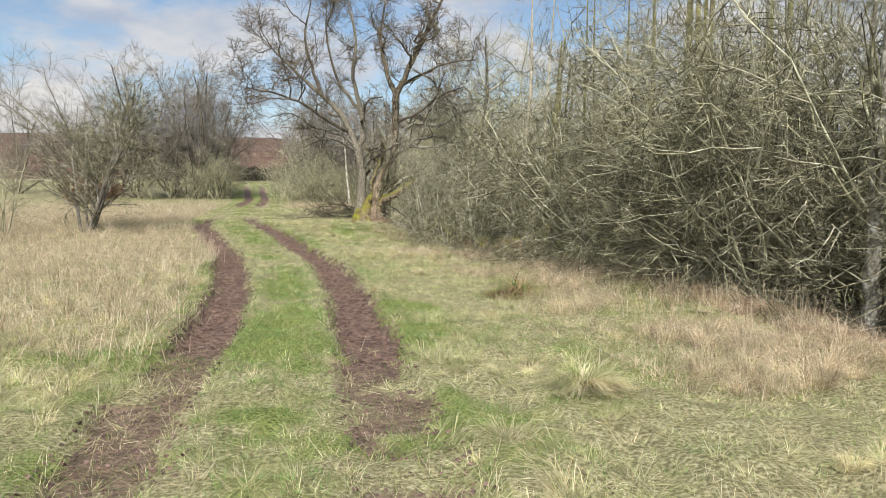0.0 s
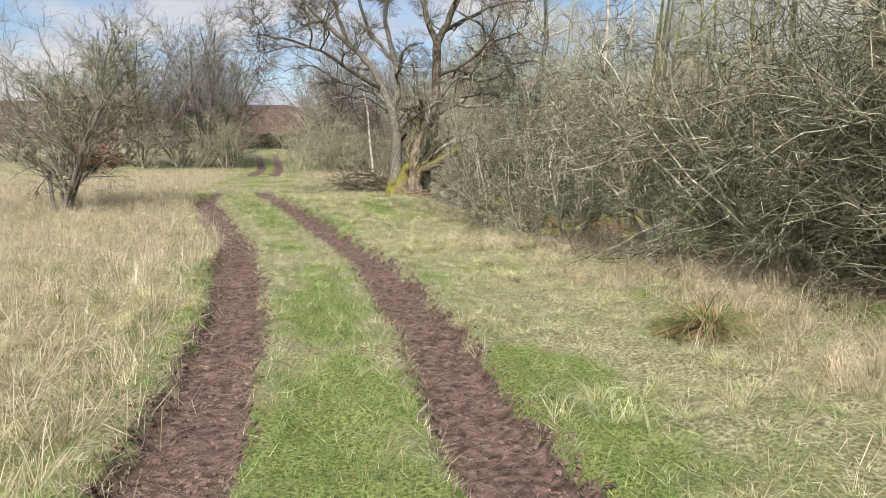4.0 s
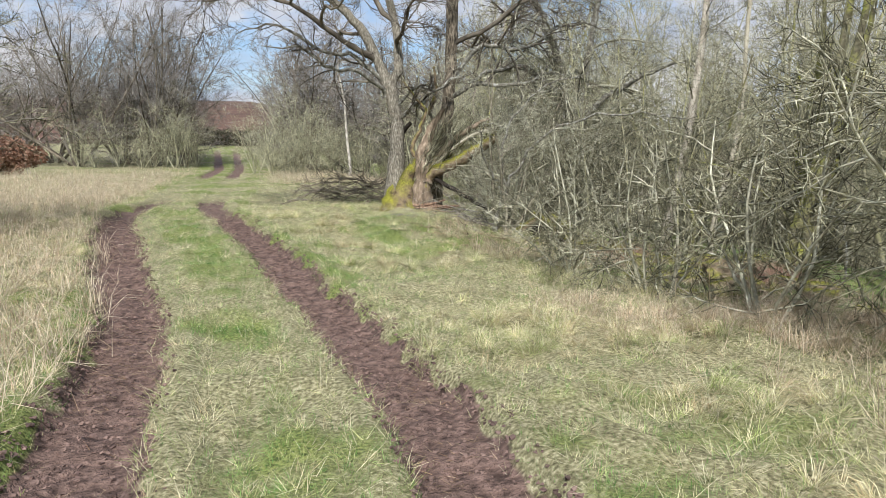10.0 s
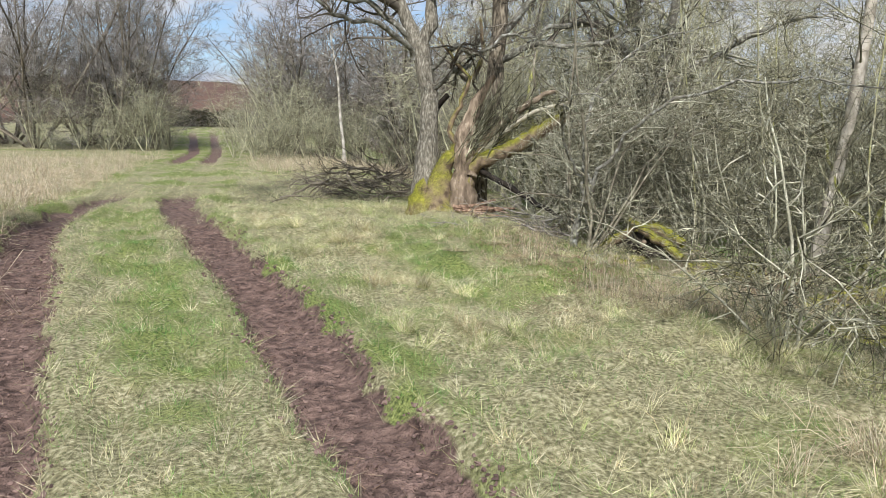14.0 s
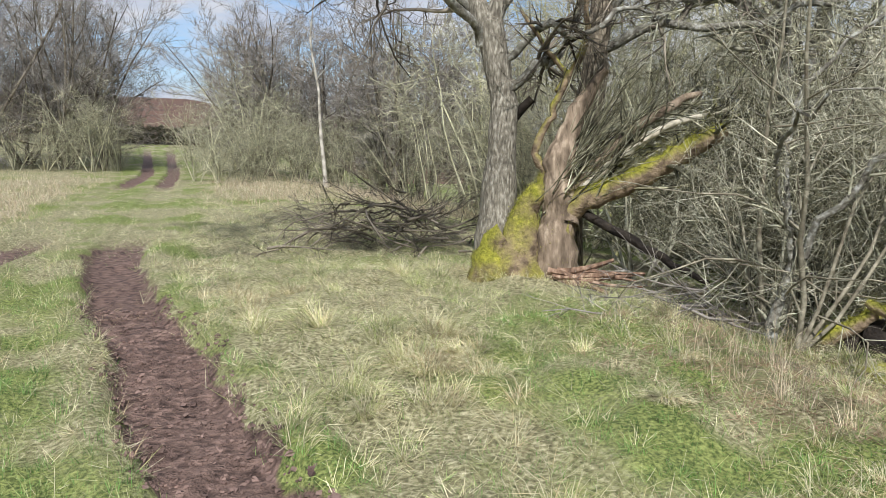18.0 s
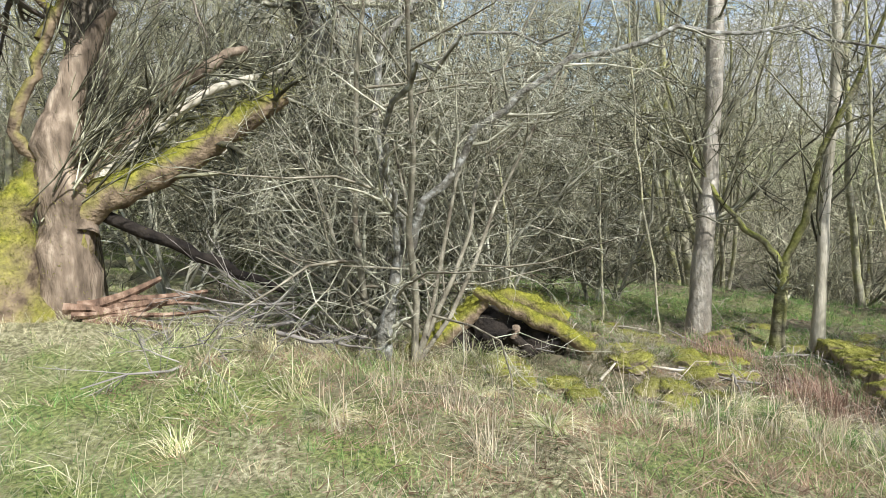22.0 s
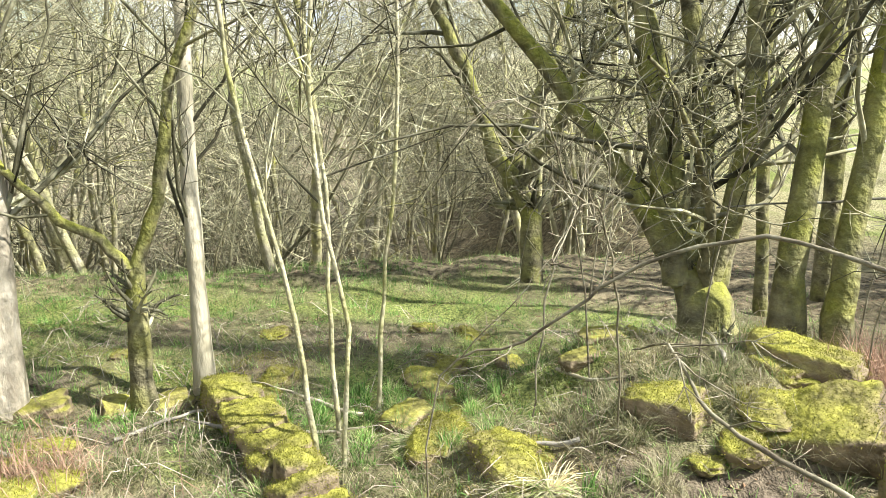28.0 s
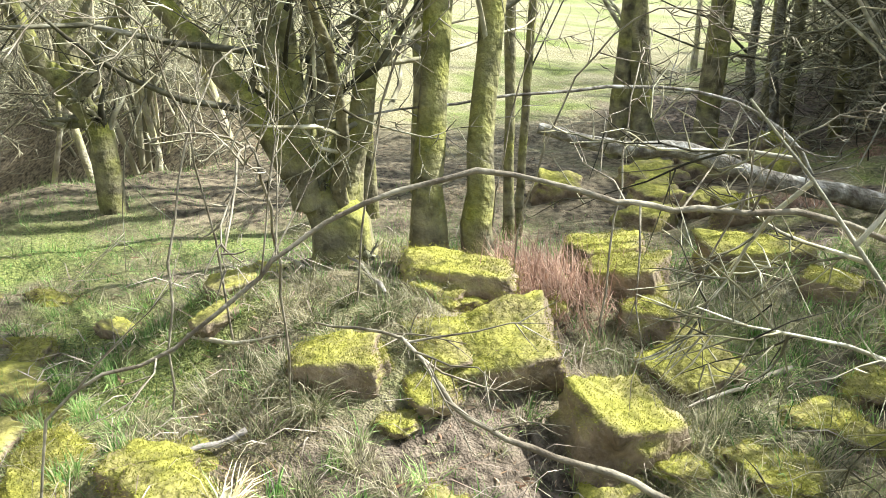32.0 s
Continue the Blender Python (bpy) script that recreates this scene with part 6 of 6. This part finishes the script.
sow("bank_litter", "pale broken straw and leaves before the hollow", 30000, lambda x, y: fade(2.4, 3.6, x) * fade(6.6, 5.8, x), (0.04, 0.15), (60, 92), (0.003, 0.009), M_LITTER, 23, short=True, density=9, box=(2.4, 6.6, 21.0, 25.4))
sow("ground_moss", "low yellow-green moss over the woodland floor", 90000, lambda x, y: fade(-0.4, 0.4, on_bank(x, y)) * fade(0.0, 0.35, rough_noise(x, y, 0.55, 99, 3)), (0.008, 0.025), (5, 70), (0.002, 0.005), M_MOSSLEAF, 14, short=True, density=3, box=(4.6, 9, 17, 25.5))


sow("mound_grass", "grey-green straggling grass over the stone mound", 22000, lambda x, y: np.exp(-(((x - 6.0) / 1.1) ** 2 + ((y - 20.3) / 1.3) ** 2)) * fade(-0.35, 0.2, rough_noise(x, y, 0.4, 17, 2)), (0.05, 0.19), (25, 92), (0.0018, 0.004), M_MOUND, 15, density=9, box=(4.6, 8, 18, 22.4), tuft=0.22, pull=0.75)
sow("mound_herbs", "small green blades between the stones", 22000, lambda x, y: fade(0.0, 0.4, rough_noise(x, y, 0.6, 19, 2)) * fade(-0.6, 0.2, on_bank(x, y)), (0.03, 0.12), (10, 70), (0.003, 0.007), M_GREEN, 16, density=3, box=(4.6, 8, 17.5, 25), tuft=0.2, pull=0.8)
sow("litter_twigs", "broken twigs strewn over the woodland floor", 2600, lambda x, y: fade(-0.3, 0.4, on_bank(x, y)) * fade(17, 18.5, y), (0.10, 0.38), (80, 94), (0.003, 0.007), M_TWIGLITTER, 17, density=3, box=(4.6, 10, 17, 26))


def clods(name, label, count, inside, size, mat, seed, box):
    """Broken lumps of earth, each a squashed uneven ball."""
    r = np.random.default_rng(seed)
    x, y = r.uniform(box[0], box[1], count * 20), r.uniform(box[2], box[3], count * 20)
    ok = np.flatnonzero(r.uniform(0, 1, len(x)) < inside(x, y))[:count]
    x, y = x[ok], y[ok]
    n = len(x)
    ball = np.array([(1, 0, 0), (0, 1, 0), (-1, 0, 0), (0, -1, 0), (0.5, 0.5, 0.75), (-0.5, 0.5, 0.7), (-0.5, -0.5, 0.8), (0.5, -0.5, 0.7)], float)
    s = (r.uniform(size[0] ** 0.5, size[1] ** 0.5, n) ** 2)[:, None, None]
    q = (ball[None] * r.uniform(0.6, 1.4, (n, 8, 1)) + r.normal(0, 0.12, (n, 8, 3))) * s
    c, w = np.cos(x * 77), np.sin(x * 77)
    q = np.stack([q[:, :, 0] * c[:, None] - q[:, :, 1] * w[:, None], q[:, :, 0] * w[:, None] + q[:, :, 1] * c[:, None], q[:, :, 2] * 0.8], -1)
    v = (q + np.stack([x, y, height(x, y) - 0.002], 1)[:, None, :]).reshape(-1, 3)
    f = np.array([(0, 1, 5, 4), (1, 2, 6, 5), (2, 3, 7, 6), (3, 0, 4, 7), (4, 5, 6, 7)])
    ob = place(name, mesh_from(name, v, (np.arange(n)[:, None, None] * 8 + f[None]).reshape(-1, 4), False), mat)
    return tagged(ob, label, "earth", kind="stuff")


M_EARTH = blades("loose_earth", [(0.11, 0.073, 0.06), (0.15, 0.10, 0.082), (0.20, 0.137, 0.11), (0.13, 0.086, 0.07)], 0.95, 0.0)
clods("mud_clods", "crumbled brown clods in the wheel ruts", 15000, lambda x, y: (1 - clear_of_mud(x, y)) * np.where(y < 12, 1.0, 0.8), (0.003, 0.020), M_EARTH, 1, (-2.4, 1.7, 2.5, 27))
clods("rut_edge_clods", "lumps of turf and earth thrown up along the ruts", 4200, lambda x, y: rut_depth(x, y)[0] * np.exp(-(((rut_depth(x, y)[1] - 0.31) / 0.06) ** 2)), (0.006, 0.026), M_EARTH, 2, (-2.6, 1.9, 2.5, 27))


def tussock(at, size, label, seed, mats, count=420, wide=0.003):
    ob = thing("grass_tussock", (*at, g(*at)), label, "grass tussock", "tussocks")
    for n, mat in enumerate(mats):
        r = np.random.default_rng(seed * 7 + n)
        a, b = r.uniform(0, 6.28, count), np.radians(r.uniform(20, 88, count))
        L = size * r.uniform(0.55, 1.1, count)
        s = np.stack([np.cos(a), np.sin(a), np.zeros(count)], 1) * (size * 0.25 * r.uniform(0, 1, count))[:, None]
        P, _ = grow(r, s, np.stack([np.cos(a) * np.sin(b), np.sin(a) * np.sin(b), np.cos(b)], 1), L, np.full(count, 0.003), 4, 0.16, -0.6)
        P[:, :, 2] = np.maximum(P[:, :, 2], 0.01)
        w = np.stack([-np.sin(a), np.cos(a), np.zeros(count)], 1)[:, None, :] * wide * np.linspace(1, 0.2, 4)[None, :, None]
        v = np.stack([P - w, P + w], 2).reshape(-1, 3)
        i, j = np.meshgrid(np.arange(count), np.arange(3), indexing="ij")
        k = (i * 4 + j) * 2
        place("foliage", mesh_from("foliage", v, np.stack([k, k + 1, k + 3, k + 2], -1).reshape(-1, 4), False), mat, ob)
    return ob


tussock((3.63, 10.6), 0.62, "large brown dead sedge tussock in the meadow", 1, (M_GREEN, M_SEDGE, M_SEDGE), 620, 0.007)
tussock((2.42, 5.46), 0.5, "pale straw tussock with a green heart", 2, (M_STRAW, M_STRAW), 700)
tussock((2.40, 5.50), 0.2, "green heart of fresh blades in a pale tussock", 3, (M_GREEN,), 260)
for n, (x, y) in enumerate([(4.6, 9.0), (5.2, 8.3), (3.2, 12.9), (4.4, 15.4), (2.6, 23.4), (3.4, 24.3), (4.6, 24.2), (3.9, 23.4), (1.7, 24.6), (5.3, 22.7), (5.6, 22.2), (6.35, 21.2), (6.0, 21.6), (5.75, 20.9), (7.0, 21.6), (4.7, 23.2)]):
    tussock((x, y), 0.18 + 0.12 * pick.uniform(), "straw-coloured tussock of dead grass", 10 + n, (M_STRAW,), 420)
